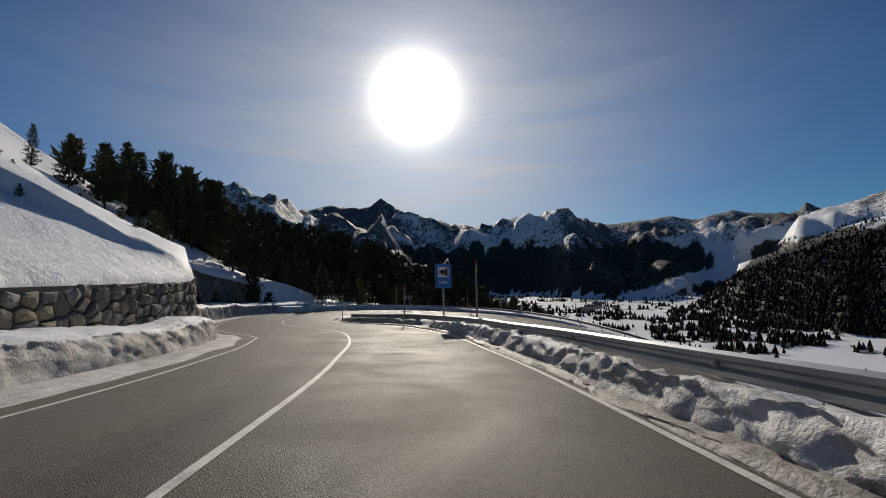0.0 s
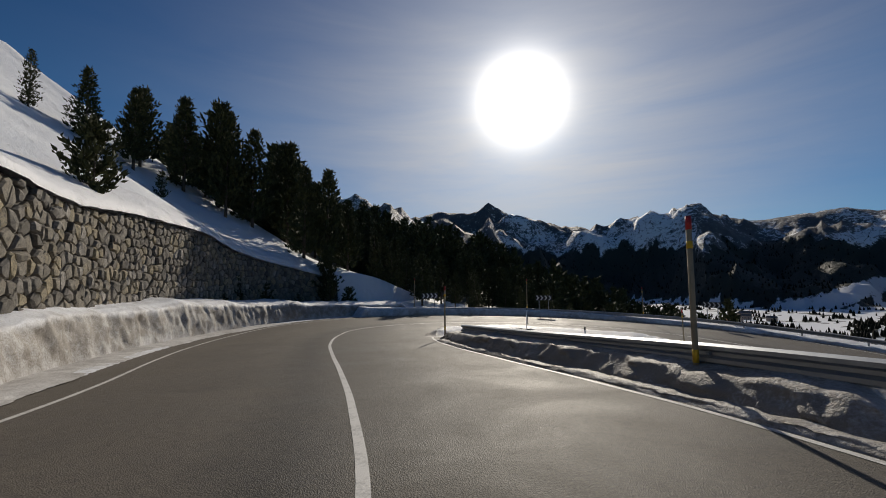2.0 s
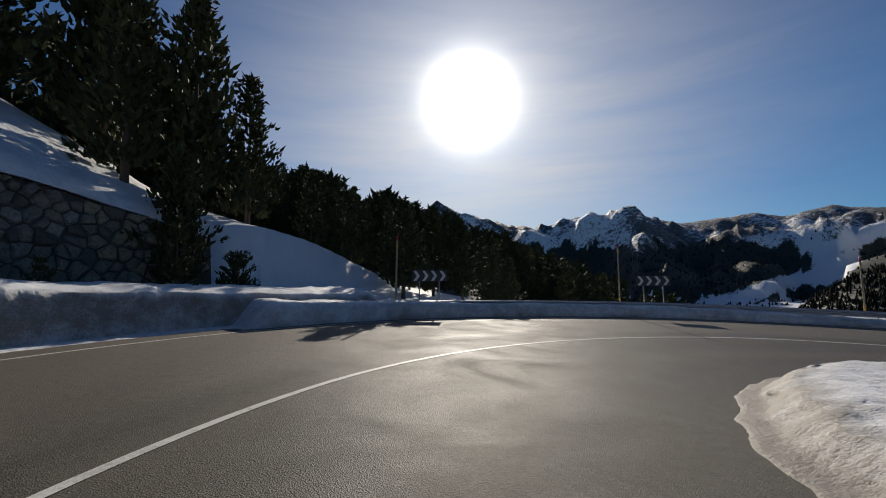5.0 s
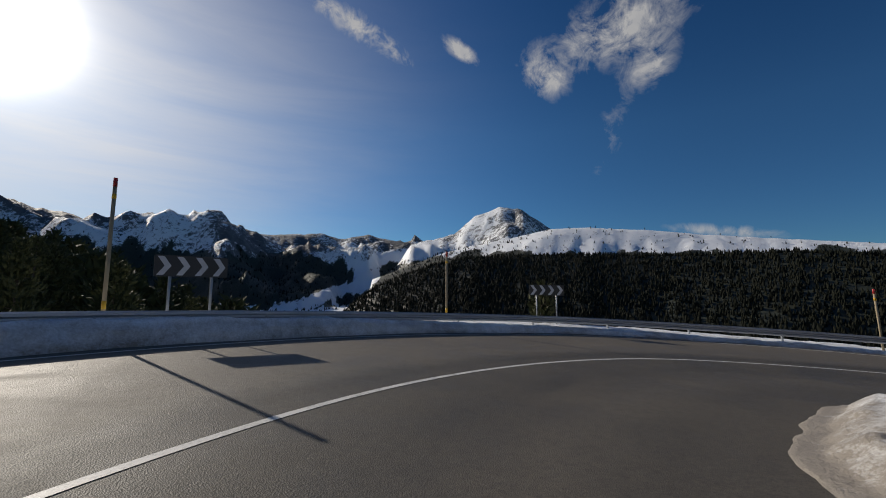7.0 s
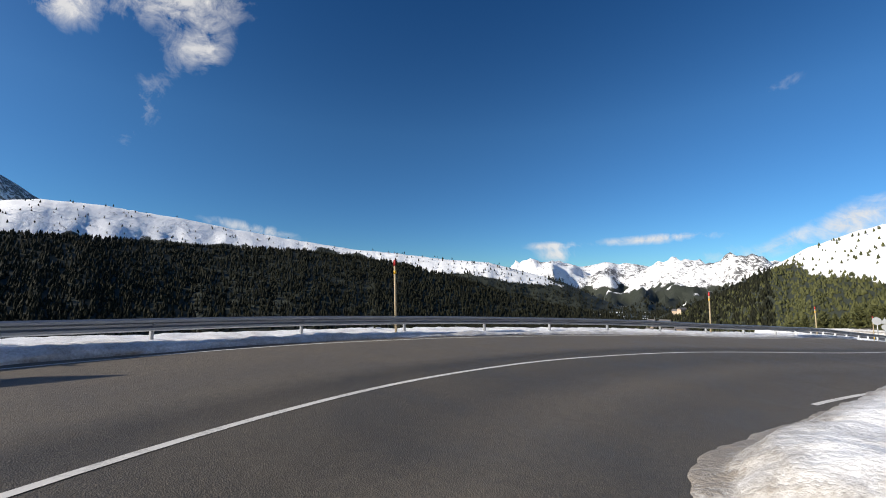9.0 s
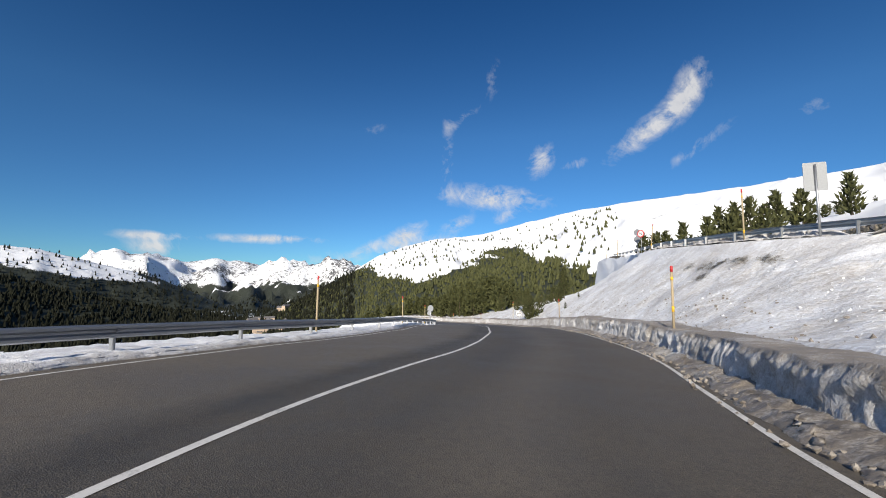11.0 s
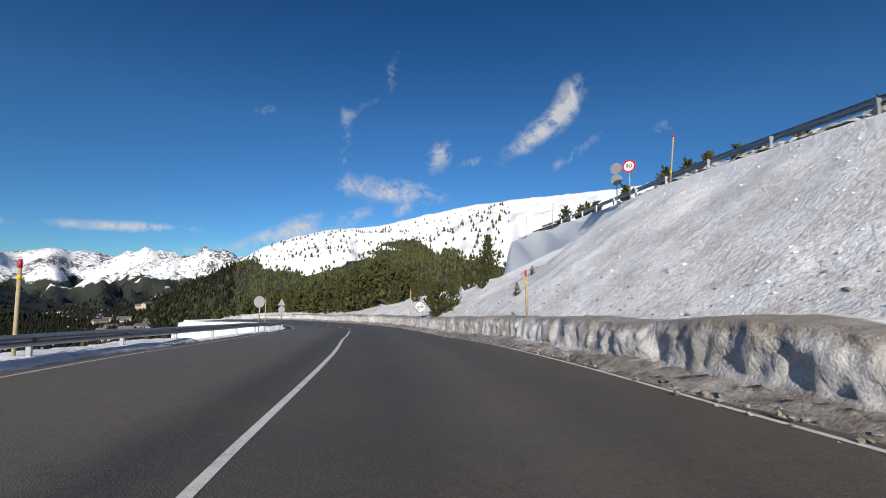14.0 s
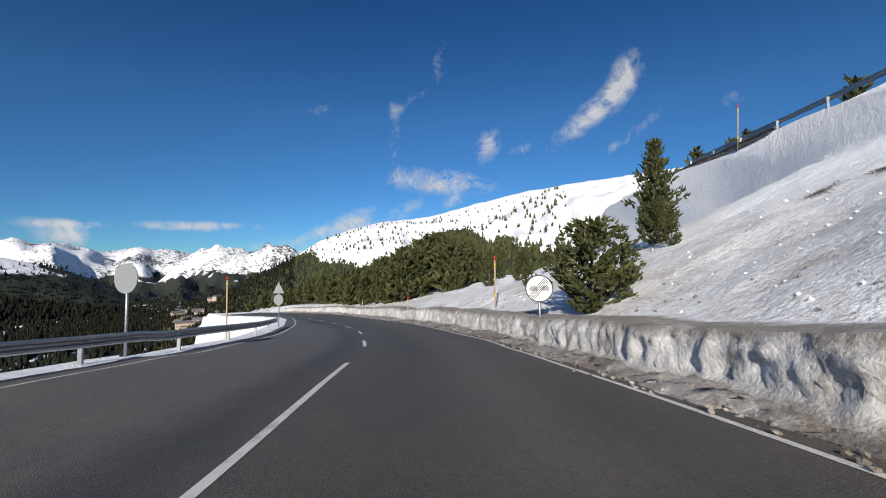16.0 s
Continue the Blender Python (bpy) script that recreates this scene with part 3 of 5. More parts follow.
# upper limit of the dense wood beyond the lower road: bearings and heights
NORTH_WOOD = ([122, 140, 147, 151, 154, 159.5, 164, 169, 173, 176, 186, 200], [-7, -4.5, -1.5, -0.5, 0.0, 1.6, 3.5, 5.9, 5.4, 3.3, 2.5, 2.0])


def natural(x, y):
    k = 0.26 + 0.24 * smooth(62, 40, y)
    up = -4.2 + 2.2 * smooth(62, 40, y) + k * np.minimum(-12 - x, 50) + 0.10 * np.maximum(-62 - x, 0)
    down = -4.4 + 2.4 * smooth(62, 40, y) - 0.42 * (x + 12)
    return np.where(x < -12, up, down) + 1.6 * fbm(x / 22, y / 22, 4, 0.5, 2) - 0.0


def ground_height(x, y, cover=False):
    """Height of the ground, and what covers it: rock, woodland, grit."""
    x, y = np.atleast_1d(np.asarray(x, float)), np.atleast_1d(np.asarray(y, float))
    z, wood, rock = far_height(x, y)
    grit = np.zeros_like(z)
    near = np.hypot(x - 6, y - 20) < 420
    if near.any():
        px, py = x[near], y[near]
        at, off, dist, zr, w_l, w_r = level(px, py)
        over_l, over_r = off - w_l, -off - w_r
        nat = natural(px, py)
        # uphill side behind the stone wall
        wn = sideways(WALL_LINE)
        wi, wd = closest(px, py, WALL_LINE, np.arange(0, len(WALL_LINE), 3))
        wd = np.sqrt(wd)
        ws = (px - WALL_LINE[wi, 0]) * wn[wi, 0] + (py - WALL_LINE[wi, 1]) * wn[wi, 1]
        wz = np.interp(between(px, py, WALL_LINE, wi, 3, 0, len(WALL_LINE) - 1), np.arange(len(WALL_LINE)), WALL_SOFT)
        wd = np.where((wi > 2) & (wi < len(WALL_LINE) - 4), np.abs(ws), wd)
        rise = (0.26 + 0.29 * smooth(-25, 12, py) + 0.16 * smooth(24, 36, py)) * (1 - 0.62 * smooth(54, 70, py))
        uphill = wz + 0.05 + rise * np.minimum(wd, 38) + 0.12 * np.maximum(wd - 38, 0) + 0.5 * fbm(px / 6, py / 6, 4, 0.5, 8) * smooth(0.5, 5, wd)
        shelf = zr + 0.05 + 0.2 * smooth(55, 62, py) - 0.02 * np.maximum(over_l, 0)
        outer = shelf + (nat - shelf) * smooth(1.8, 16 - 11 * smooth(-28, -46, py), over_l)
        behind = (ws > 1.05)
        spur = smooth(55, 77, py + 0.6 * (px + 22))
        lift = np.where(behind, uphill * (1 - spur) + np.maximum(outer, nat) * spur, 0)
        left = np.where(behind & (py < 84) & (px < -8 - 7 * smooth(20, 40, py)), lift, outer)
        # between the two legs of the road
        a_at, a_off, _, z_up, _, a_w = level(px, py, 0, TIP)
        b_at, b_off, _, z_low, _, b_w = level(px, py, TIP)
        d_up, d_low = -a_off - a_w, -b_off - b_w
        lump = 0.16 * fbm(px / 1.3, py / 1.3, 4, 0.55, 5) + 0.55 * fbm(px / 8, py / 8, 3, 0.45, 6)
        part_up = np.clip((d_low - 2.4) / np.maximum(d_low + d_up - 3.7, 1.5), 0, 1) * (1 - 0.24 * smooth(-5, -12, py) - 0.30 * smooth(-20, -36, py))
        bank = z_low + 0.80 + 0.06 * np.clip(d_low, 0, 2.4) + part_up * (z_up - z_low - 0.8) + lump * smooth(1.5, 4, d_low) * smooth(1.3, 3.5, d_up)
        shoulder = z_up + 0.20 + 0.40 * smooth(1.1, 1.5, d_up) * smooth(29, 37, py) - 0.015 * np.maximum(d_up - 1.5, 0)
        inner = np.minimum(np.maximum(bank, shoulder - (1.3 + 6 * smooth(-6, -10, py)) * np.maximum(d_up - 1.25, 0) - 40 * (d_up < 0)), shoulder + 0.06 * lump)
        # the wooded flank beyond falls away under its trees
        nd, naz = np.hypot(px - 20.6, py + 0.3), np.degrees(np.arctan2(px - 20.6, py + 0.3)) % 360
        flank = -7.9 + nd * np.tan(np.radians(np.interp(naz, *NORTH_WOOD) - 3.4))
        inner = inner + (np.minimum(inner, flank) - inner) * smooth(-34, -56, py) * smooth(186, 177, naz) * smooth(2, 8, d_low)
        h = np.where(over_l > 0, left, np.where(over_r > 0, inner, zr))
        edge = np.where(over_l > 0, over_l, over_r)
        e0, e1 = np.where(over_l > 0, 0.3, 1.32), np.where(over_l > 0, 1.2, 2.1)
        low = zr - 0.12 + 0.17 * smooth(0.75, 1.0, edge)
        h = np.where(edge < e0, low, np.where(edge < e1, low + (h - low) * smooth(0, 1, (edge - e0) / (e1 - e0)), h))
        ends = (at <= 2) | (at >= len(ROAD) - 4)
        h = np.where(ends, h + (np.minimum(h, nat) - h) * smooth(6, 40, dist), h)
        slush = (over_l > 0) & (py < 60) & (ws < 1.0) & (px < 0)
        u = smooth(230, 415, np.hypot(px - 6, py - 20))
        h = h + (np.minimum(z[near], h) - h) * u
        keep = np.where(h > z[near], h, z[near])
        z[near] = keep
        mine = h >= z[near] - 0.5
        wn_ = np.where((over_l > 14) & (py > 60) & (px > -60), 0.65, 0.0)
        wn_ = np.where((over_l > 12) & (px > 34) & (py > -160), 0.85 * smooth(-0.35, 0.1, fbm(px / 30, py / 30, 3, 0.5, 14)), wn_)
        wn_ = np.where((over_r > 4) & (py < -55), np.maximum(wn_, 0.75 * smooth(175, 171, naz)), wn_)
        wood[near] = np.where(mine, wn_, wood[near])
        rock[near] = np.where(mine, 0, rock[near])
        grit[near] = np.where(mine & (over_r > 0) & (over_l <= 0), 0.95 * smooth(14, 6, d_low) * smooth(60, 40, py), np.where(slush & mine, 0.8, 0))
    return (z, rock, wood, grit) if cover else z


def gz(x, y):
    return float(ground_height(x, y)[0])


def build_ground():
    step = radians(0.5)
    radii = np.concatenate([np.arange(0.05, 72, 0.40), 72 * 1.0205 ** np.arange(0, 206)])
    ang = np.arange(0, 2 * math.pi - 1e-6, step)
    rr, aa = np.meshgrid(radii, ang, indexing="ij")
    x, y = 6 + rr * np.sin(aa), 26 + rr * np.cos(aa)
    z, rock, wood, grit = ground_height(x.ravel(), y.ravel(), True)
    n, k = len(radii), len(ang)
    i, j = np.meshgrid(np.arange(n - 1), np.arange(k), indexing="ij")
    j2 = (j + 1) % k
    faces = np.stack([i * k + j, i * k + j2, (i + 1) * k + j2, (i + 1) * k + j], -1).reshape(-1, 4)
    faces = np.vstack([faces, [(0, q + 2, q + 1, q) for q in range(1, k - 2, 2)]])
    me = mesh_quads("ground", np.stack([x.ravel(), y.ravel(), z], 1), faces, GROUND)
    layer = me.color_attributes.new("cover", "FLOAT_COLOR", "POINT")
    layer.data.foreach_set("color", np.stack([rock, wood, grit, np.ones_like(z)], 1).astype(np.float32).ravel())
    return tagged(new("ground", me), "snow-covered mountainside falling to a wooded valley", "snow ground", kind="structure")


GROUND_OB = build_ground()


def build_road():
    n = len(ROAD)
    cols = 13
    verts = []
    for i in range(n):
        for k in range(cols):
            off = -(WR[i] + 0.9) + (WL[i] + WR[i] + 1.8) * k / (cols - 1)
            x, y = ROAD[i, :2] + NRM[i] * off
            verts.append((x, y, road_height(i, off)))
    faces = [(i * cols + k, (i + 1) * cols + k, (i + 1) * cols + k + 1, i * cols + k + 1) for i in range(n - 1) for k in range(cols - 1)]
    me = mesh_quads("road", verts, [f[::-1] for f in faces], ASPHALT)
    layer = me.color_attributes.new("lane", "FLOAT_COLOR", "POINT")
    lanes = []
    for i in range(n):
        for k in range(cols):
            off = -(WR[i] + 0.9) + (WL[i] + WR[i] + 1.8) * k / (cols - 1)
            lanes.append((0.5 + off / 16, i / n, 0, 1))
    layer.data.foreach_set("color", np.array(lanes, np.float32).ravel())
    tagged(new("road", me), "worn grey asphalt mountain road in a hairpin bend", "road", kind="structure")


def stripe(name, offs, w, i0, i1, label, lift=0.006):
    verts, faces = [], []
    for i in range(i0, i1):
        o = offs[i]
        for e in (o - w / 2, o + w / 2):
            x, y = ROAD[i, :2] + NRM[i] * e
            verts.append((x, y, road_height(i, e) + lift))
    m = i1 - i0
    faces = [(2 * i, 2 * i + 1, 2 * i + 3, 2 * i + 2) for i in range(m - 1)]
    me = mesh_quads(name, verts, faces, LINE)
    return tagged(new(name, me), label, "road marking", kind="structure")


build_road()
stripe("edge_line", WL, 0.10, 0, len(ROAD), "worn white edge line on the outer side of the road")
stripe("edge_line", -WR, 0.10, 0, station(-14.2, 40.4), "worn white edge line on the inner side of the upper road")
stripe("edge_line", -WR, 0.10, station(15.2, 47.0), len(ROAD), "worn white edge line on the inner side of the lower road")
END = int(np.argmin(np.hypot(ROAD[:, 0] - 24.8, ROAD[:, 1] + 10.07)))
stripe("centre_line", np.zeros(len(ROAD)), 0.115, 0, END, "solid white centre line")
for i in range(END + 7, len(ROAD) - 8, 13):
    stripe("centre_dash", np.zeros(len(ROAD)), 0.115, i, i + 6, "white dash of the centre line")


# ---------------------------------------------------------------- ploughed snow
def bank(name, line, side, heights, profile, mat, label, seed, lumps=0.12, step=0.14, flutes=0.05, grime_shade=(0.2, 0.2, 0.2), sway=0.12):
    """Snow heaped along a line: profile of (out, up) pairs, swept and broken up; grime, with some painted shade, at
    foot, face and top.
    """
    c = curve_through(line, step)
    n = sideways(c) * side
    s = np.arange(len(c)) * step
    hs = np.interp(np.linspace(0, 1, len(c)), np.linspace(0, 1, len(heights)), heights)
    hs = hs * (1 + 0.22 * fbm(s / 5.0, np.full_like(s, 0.0), 3, 0.55, seed + 3))
    z0 = level(c[:, 0], c[:, 1], step=1)[3]
    pr = np.array(profile)
    run = np.linspace(0, len(pr) - 1, 5 * len(pr) - 4)
    fine = np.interp(run, np.arange(len(pr)), pr[:, 0]), np.interp(run, np.arange(len(pr)), pr[:, 1])
    k = len(run)
    verts, dirt = np.zeros((len(c), k, 3)), np.zeros((len(c), k))
    wander = sway * fbm(s / 1.8, np.full_like(s, 3.0), 4, 0.55, seed + 5)
    for j in range(k):
        o, u = fine[0][j], fine[1][j]
        body = smooth(0, 0.3, u)
        rough = lumps * (fbm(s / 0.8, np.full_like(s, u * 2.2 + o * 1.3), 4, 0.55, seed) + 0.7 * fbm(s / 0.26, np.full_like(s, u * 4 + o * 4), 3, 0.6, seed + 9))
        flute = flutes * fbm(s / 0.34, np.full_like(s, u * 2.2), 4, 0.6, seed + 21) * smooth(0.1, 0.4, u) * smooth(1.02, 0.8, u)
        oo = o + rough * (0.6 + 0.7 * body) + flute + wander
        verts[:, j, 0] = c[:, 0] + n[:, 0] * oo
        verts[:, j, 1] = c[:, 1] + n[:, 1] * oo
        verts[:, j, 2] = z0 + u * hs + rough * 0.8 * body - (0.05 if j == 0 else 0)
        dirt[:, j] = np.interp(u + 0.12 * fbm(s / 1.2, np.full_like(s, o), 3, 0.5, seed + 31), [0.0, 0.3, 0.75, 0.95], [grime_shade[0], grime_shade[1], grime_shade[1], grime_shade[2]]) * (1 if o < 1.8 else 0.4)
    taper = smooth(0, 1.2, s) * smooth(s[-1], s[-1] - 1.2, s)
    verts[:, :, 2] = z0[:, None] + (verts[:, :, 2] - z0[:, None]) * taper[:, None]
    idx = np.arange(len(c) * k).reshape(len(c), k)
    faces = np.stack([idx[:-1, :-1], idx[1:, :-1], idx[1:, 1:], idx[:-1, 1:]], -1).reshape(-1, 4)
    if side < 0:
        faces = faces[:, ::-1]
    me = mesh_quads(name, verts.reshape(-1, 3), faces[:, ::-1], mat)
    layer = me.color_attributes.new("dirt", "FLOAT_COLOR", "POINT")
    d = dirt.ravel()
    layer.data.foreach_set("color", np.stack([d, d, d, np.ones_like(d)], 1).astype(np.float32).ravel())
    return tagged(new(name, me), label, "snow bank", kind="stuff")


def along(side_w, sign, i0, i1, extra, every=6):
    return [tuple(ROAD[i, :2] + NRM[i] * sign * (side_w[i] + extra)) for i in range(i0, i1, every)]


BANK_L = [(-6.3, -12), (-6.4, 2), (-6.8, 8.7), (-7.3, 12.5), (-8.1, 16), (-9.2, 19.3), (-10.6, 22.5), (-12.9, 25.8), (-15.4, 28.7), (-17.9, 32.6), (-19.9, 37.3), (-21.2, 42.6), (-21.4, 48), (-20.7, 52.4), (-18.6, 57.2), (-15, 61.6)]
STEEP = [(0, 0), (0.10, 0.45), (0.26, 0.88), (0.7, 1.0), (1.4, 1.05), (2.7, 1.10)]
bank("snow_bank", BANK_L, 1, [0.7, 0.7, 0.72, 0.85, 1.0, 1.25, 1.5, 1.7, 1.7, 1.5, 1.2, 1.0], STEEP, SNOW_BANK, "high ploughed snow bank under the stone wall", 3, 0.09, 0.12, 0.07, (0.6, 0.78, 0.12))
bank("snow_bank", along(WR, -1, station(15.5, 45.8), len(ROAD) - 20, 0.55), -1, [0.8, 0.92, 0.98, 0.98, 0.98, 0.98, 0.98, 0.92, 0.7], [(0, 0), (0.14, 0.14), (0.24, 0.26), (0.30, 0.75), (0.42, 0.96), (0.9, 1.0), (2.5, 1.02)], SNOW_BANK,
     "dirty ploughed snow bank along the lower road", 7, 0.055, 0.06, 0.12, (0.95, 0.55, 0.85), 0.10)
RIDGE_SHAPE = [(0, 0), (0.1, 0.5), (0.22, 1.0), (0.4, 1.0), (0.62, 0.5), (1.0, 0.25)]
bank("snow_bank", along(WR, -1, station(-1.9, -8), station(-4.2, 23), 0.30), -1, [0.42, 0.46, 0.46, 0.5, 0.52, 0.4], RIDGE_SHAPE, SNOW_BANK, "grubby low snow ridge in front of the guardrail", 11, 0.10, 0.07, 0.12, (0.9, 0.55, 0.45))
# heavy values here: soil, plus the guardrail's shadow painted into the snow colour
bank("snow_bank", along(WR, -1, station(-4.2, 22.5), station(-13.5, 38.5), 0.30), -1, [0.42, 0.48, 0.5, 0.5, 0.35], [(0, 0), (0.12, 0.35), (0.3, 0.8), (0.7, 1.0), (1.1, 1.0), (1.6, 0.9)], SNOW_BANK, "dirt and old snow ploughed against the guardrail, darkened for its shadow", 12, 0.08, 0.08, 0.08, (1.0, 0.95, 0.75))
# dirty foot; the face value also paints in the heap's soft grey shade
bank("snow_bank", along(WR, -1, station(-13.8, 39.4), station(14.0, 50.3), -0.62) + along(WR, -1, station(15.2, 47.0), station(16.3, 41.6), 0.2), -1, [0.3, 0.4, 0.5, 0.5, 0.46, 0.46, 0.52, 0.62, 0.7], [(0, 0), (0.35, 0.16), (0.7, 0.75), (1.1, 0.96), (2.1, 1.06), (3.4, 0.9)], SNOW_BANK,
     "rounded snow heap on the inside of the hairpin", 15, 0.08, 0.08, 0.06, (1.0, 0.72, 0.22), 0.24)
bank("snow_bank", along(WL, 1, station(-17.6, 55), station(22.4, -2.7), 0.45), 1, [0.9, 0.66, 0.55, 0.36, 0.20, 0.15, 0.14, 0.15, 0.18, 0.25], [(0, 0), (0.12, 0.6), (0.3, 0.95), (1.0, 1.0), (2.2, 0.95)], SNOW_BANK,
     "low snow ridge under the outer guardrail", 19, 0.07, 0.12, 0.04, (0.7, 0.45, 0.22))
bank("grit", along(WR, -1, station(15.5, 45.8), len(ROAD) - 20, 0.22), -1, [0.22], [(0, 0), (0.15, 0.35), (0.45, 0.8), (0.95, 1.1)], SNOW_DIRTY, "brown gritty slush at the foot of the snow bank", 23, 0.17, 0.06, 0, (0.78, 0.72, 0.72), 0.3)
bank("grit", along(WR, -1, station(-1.9, -8), station(-13.5, 38.5), 0.08), -1, [0.08], [(0, 0), (0.1, 0.9), (0.25, 1.0), (0.4, 0.9)], SNOW_DIRTY, "gritty slush beside the edge line", 27, 0.06, 0.10, 0, (0.7, 0.7, 0.7))
bank("grit", BANK_L[:-3], -1, [0.05], [(-0.2, 0.8), (0.2, 1.0), (0.7, 0.9), (1.1, 0.0)], SNOW_DIRTY, "thin packed slush at the foot of the snow bank", 29, 0.025, 0.14, 0, (0.35, 0.35, 0.35), 0.3)


# ---------------------------------------------------------------- guardrails
W_SHAPE = [(0.00, 0.44), (0.075, 0.475), (0.075, 0.53), (0.005, 0.57), (0.005, 0.62), (0.075, 0.66), (0.075, 0.715), (0.0, 0.75)]


def guardrail(name, i0, i1, side, widths, extra, label):
    """W-beam on posts; side 1 stands on the left of the road."""
    root = tagged(new(name), label, "guardrail")
    idx = np.arange(i0, i1)
    c = ROAD[idx, :2] + NRM[idx] * side * (widths[idx] + extra)[:, None]
    zz = ROAD[idx, 2] + TILTED[idx] * side * (widths[idx] + extra)
    c3 = curve_through(np.column_stack([c, zz])[::4], 0.5)
    nn = sideways(c3) * -side
    panel = 8
    post_me = None
    for a in range(0, len(c3) - panel, panel):
        verts, faces = [], []
        m = panel + 1
        for q in range(a, a + m):
            for back in (0, 1):
                for o, u in W_SHAPE:
                    p = c3[q, :2] + nn[q] * (o - 0.006 * back)
                    verts.append((p[0], p[1], c3[q, 2] + u))
        k = len(W_SHAPE)
        for q in range(panel):
            for e in range(k - 1):
                f, b = q * 2 * k + e, q * 2 * k + k + e
                faces += [(f, f + 2 * k, f + 2 * k + 1, f + 1), (b, b + 1, b + 2 * k + 1, b + 2 * k)]
            for e in (0, k - 1):
                f, b = q * 2 * k + e, q * 2 * k + k + e
                faces.append((f, b, b + 2 * k, f + 2 * k))
        me = mesh_quads("beam", verts, faces, STEEL, smooth=False)
        child("beam", me, root)
        if post_me is None:
            bm = box(0.07, 0.12, 1.1, (0, -0.10, 0.12), 0.008)
            b2 = box(0.05, 0.14, 0.16, (0, -0.03, 0.59), 0.01)
            b2.to_mesh(t_me := bpy.data.meshes.new("tmp"))
            bm.from_mesh(t_me)
            b2.free()
            bolt = bmesh.new()
            bmesh.ops.create_uvsphere(bolt, u_segments=8, v_segments=5, radius=0.025)
            bmesh.ops.translate(bolt, vec=(0, 0.06, 0.595), verts=bolt.verts)
            bolt.to_mesh(t2 := bpy.data.meshes.new("tmp"))
            bm.from_mesh(t2)
            bolt.free()
            post_me = bpy.data.meshes.new("post")
            bm.to_mesh(post_me)
            bm.free()
            post_me.materials.append(STEEL)
        ang = math.degrees(math.atan2(nn[a, 1], nn[a, 0])) - 90
        child("post", post_me, root, "", pose(c3[a, 0], c3[a, 1], c3[a, 2], 0, 0, ang))
    return c3


OUTER = guardrail("guardrail", station(-11.5, 56.8), station(36, -33), 1, WL, 1.05, "grey galvanised guardrail on the outer edge of the hairpin")
INNER = guardrail("guardrail", station(-1.9, -40), station(-14.6, 41.3), -1, WR, 1.0, "grey galvanised guardrail along the upper road")


# ---------------------------------------------------------------- the dry-stone wall
STONE_SHAPES = []


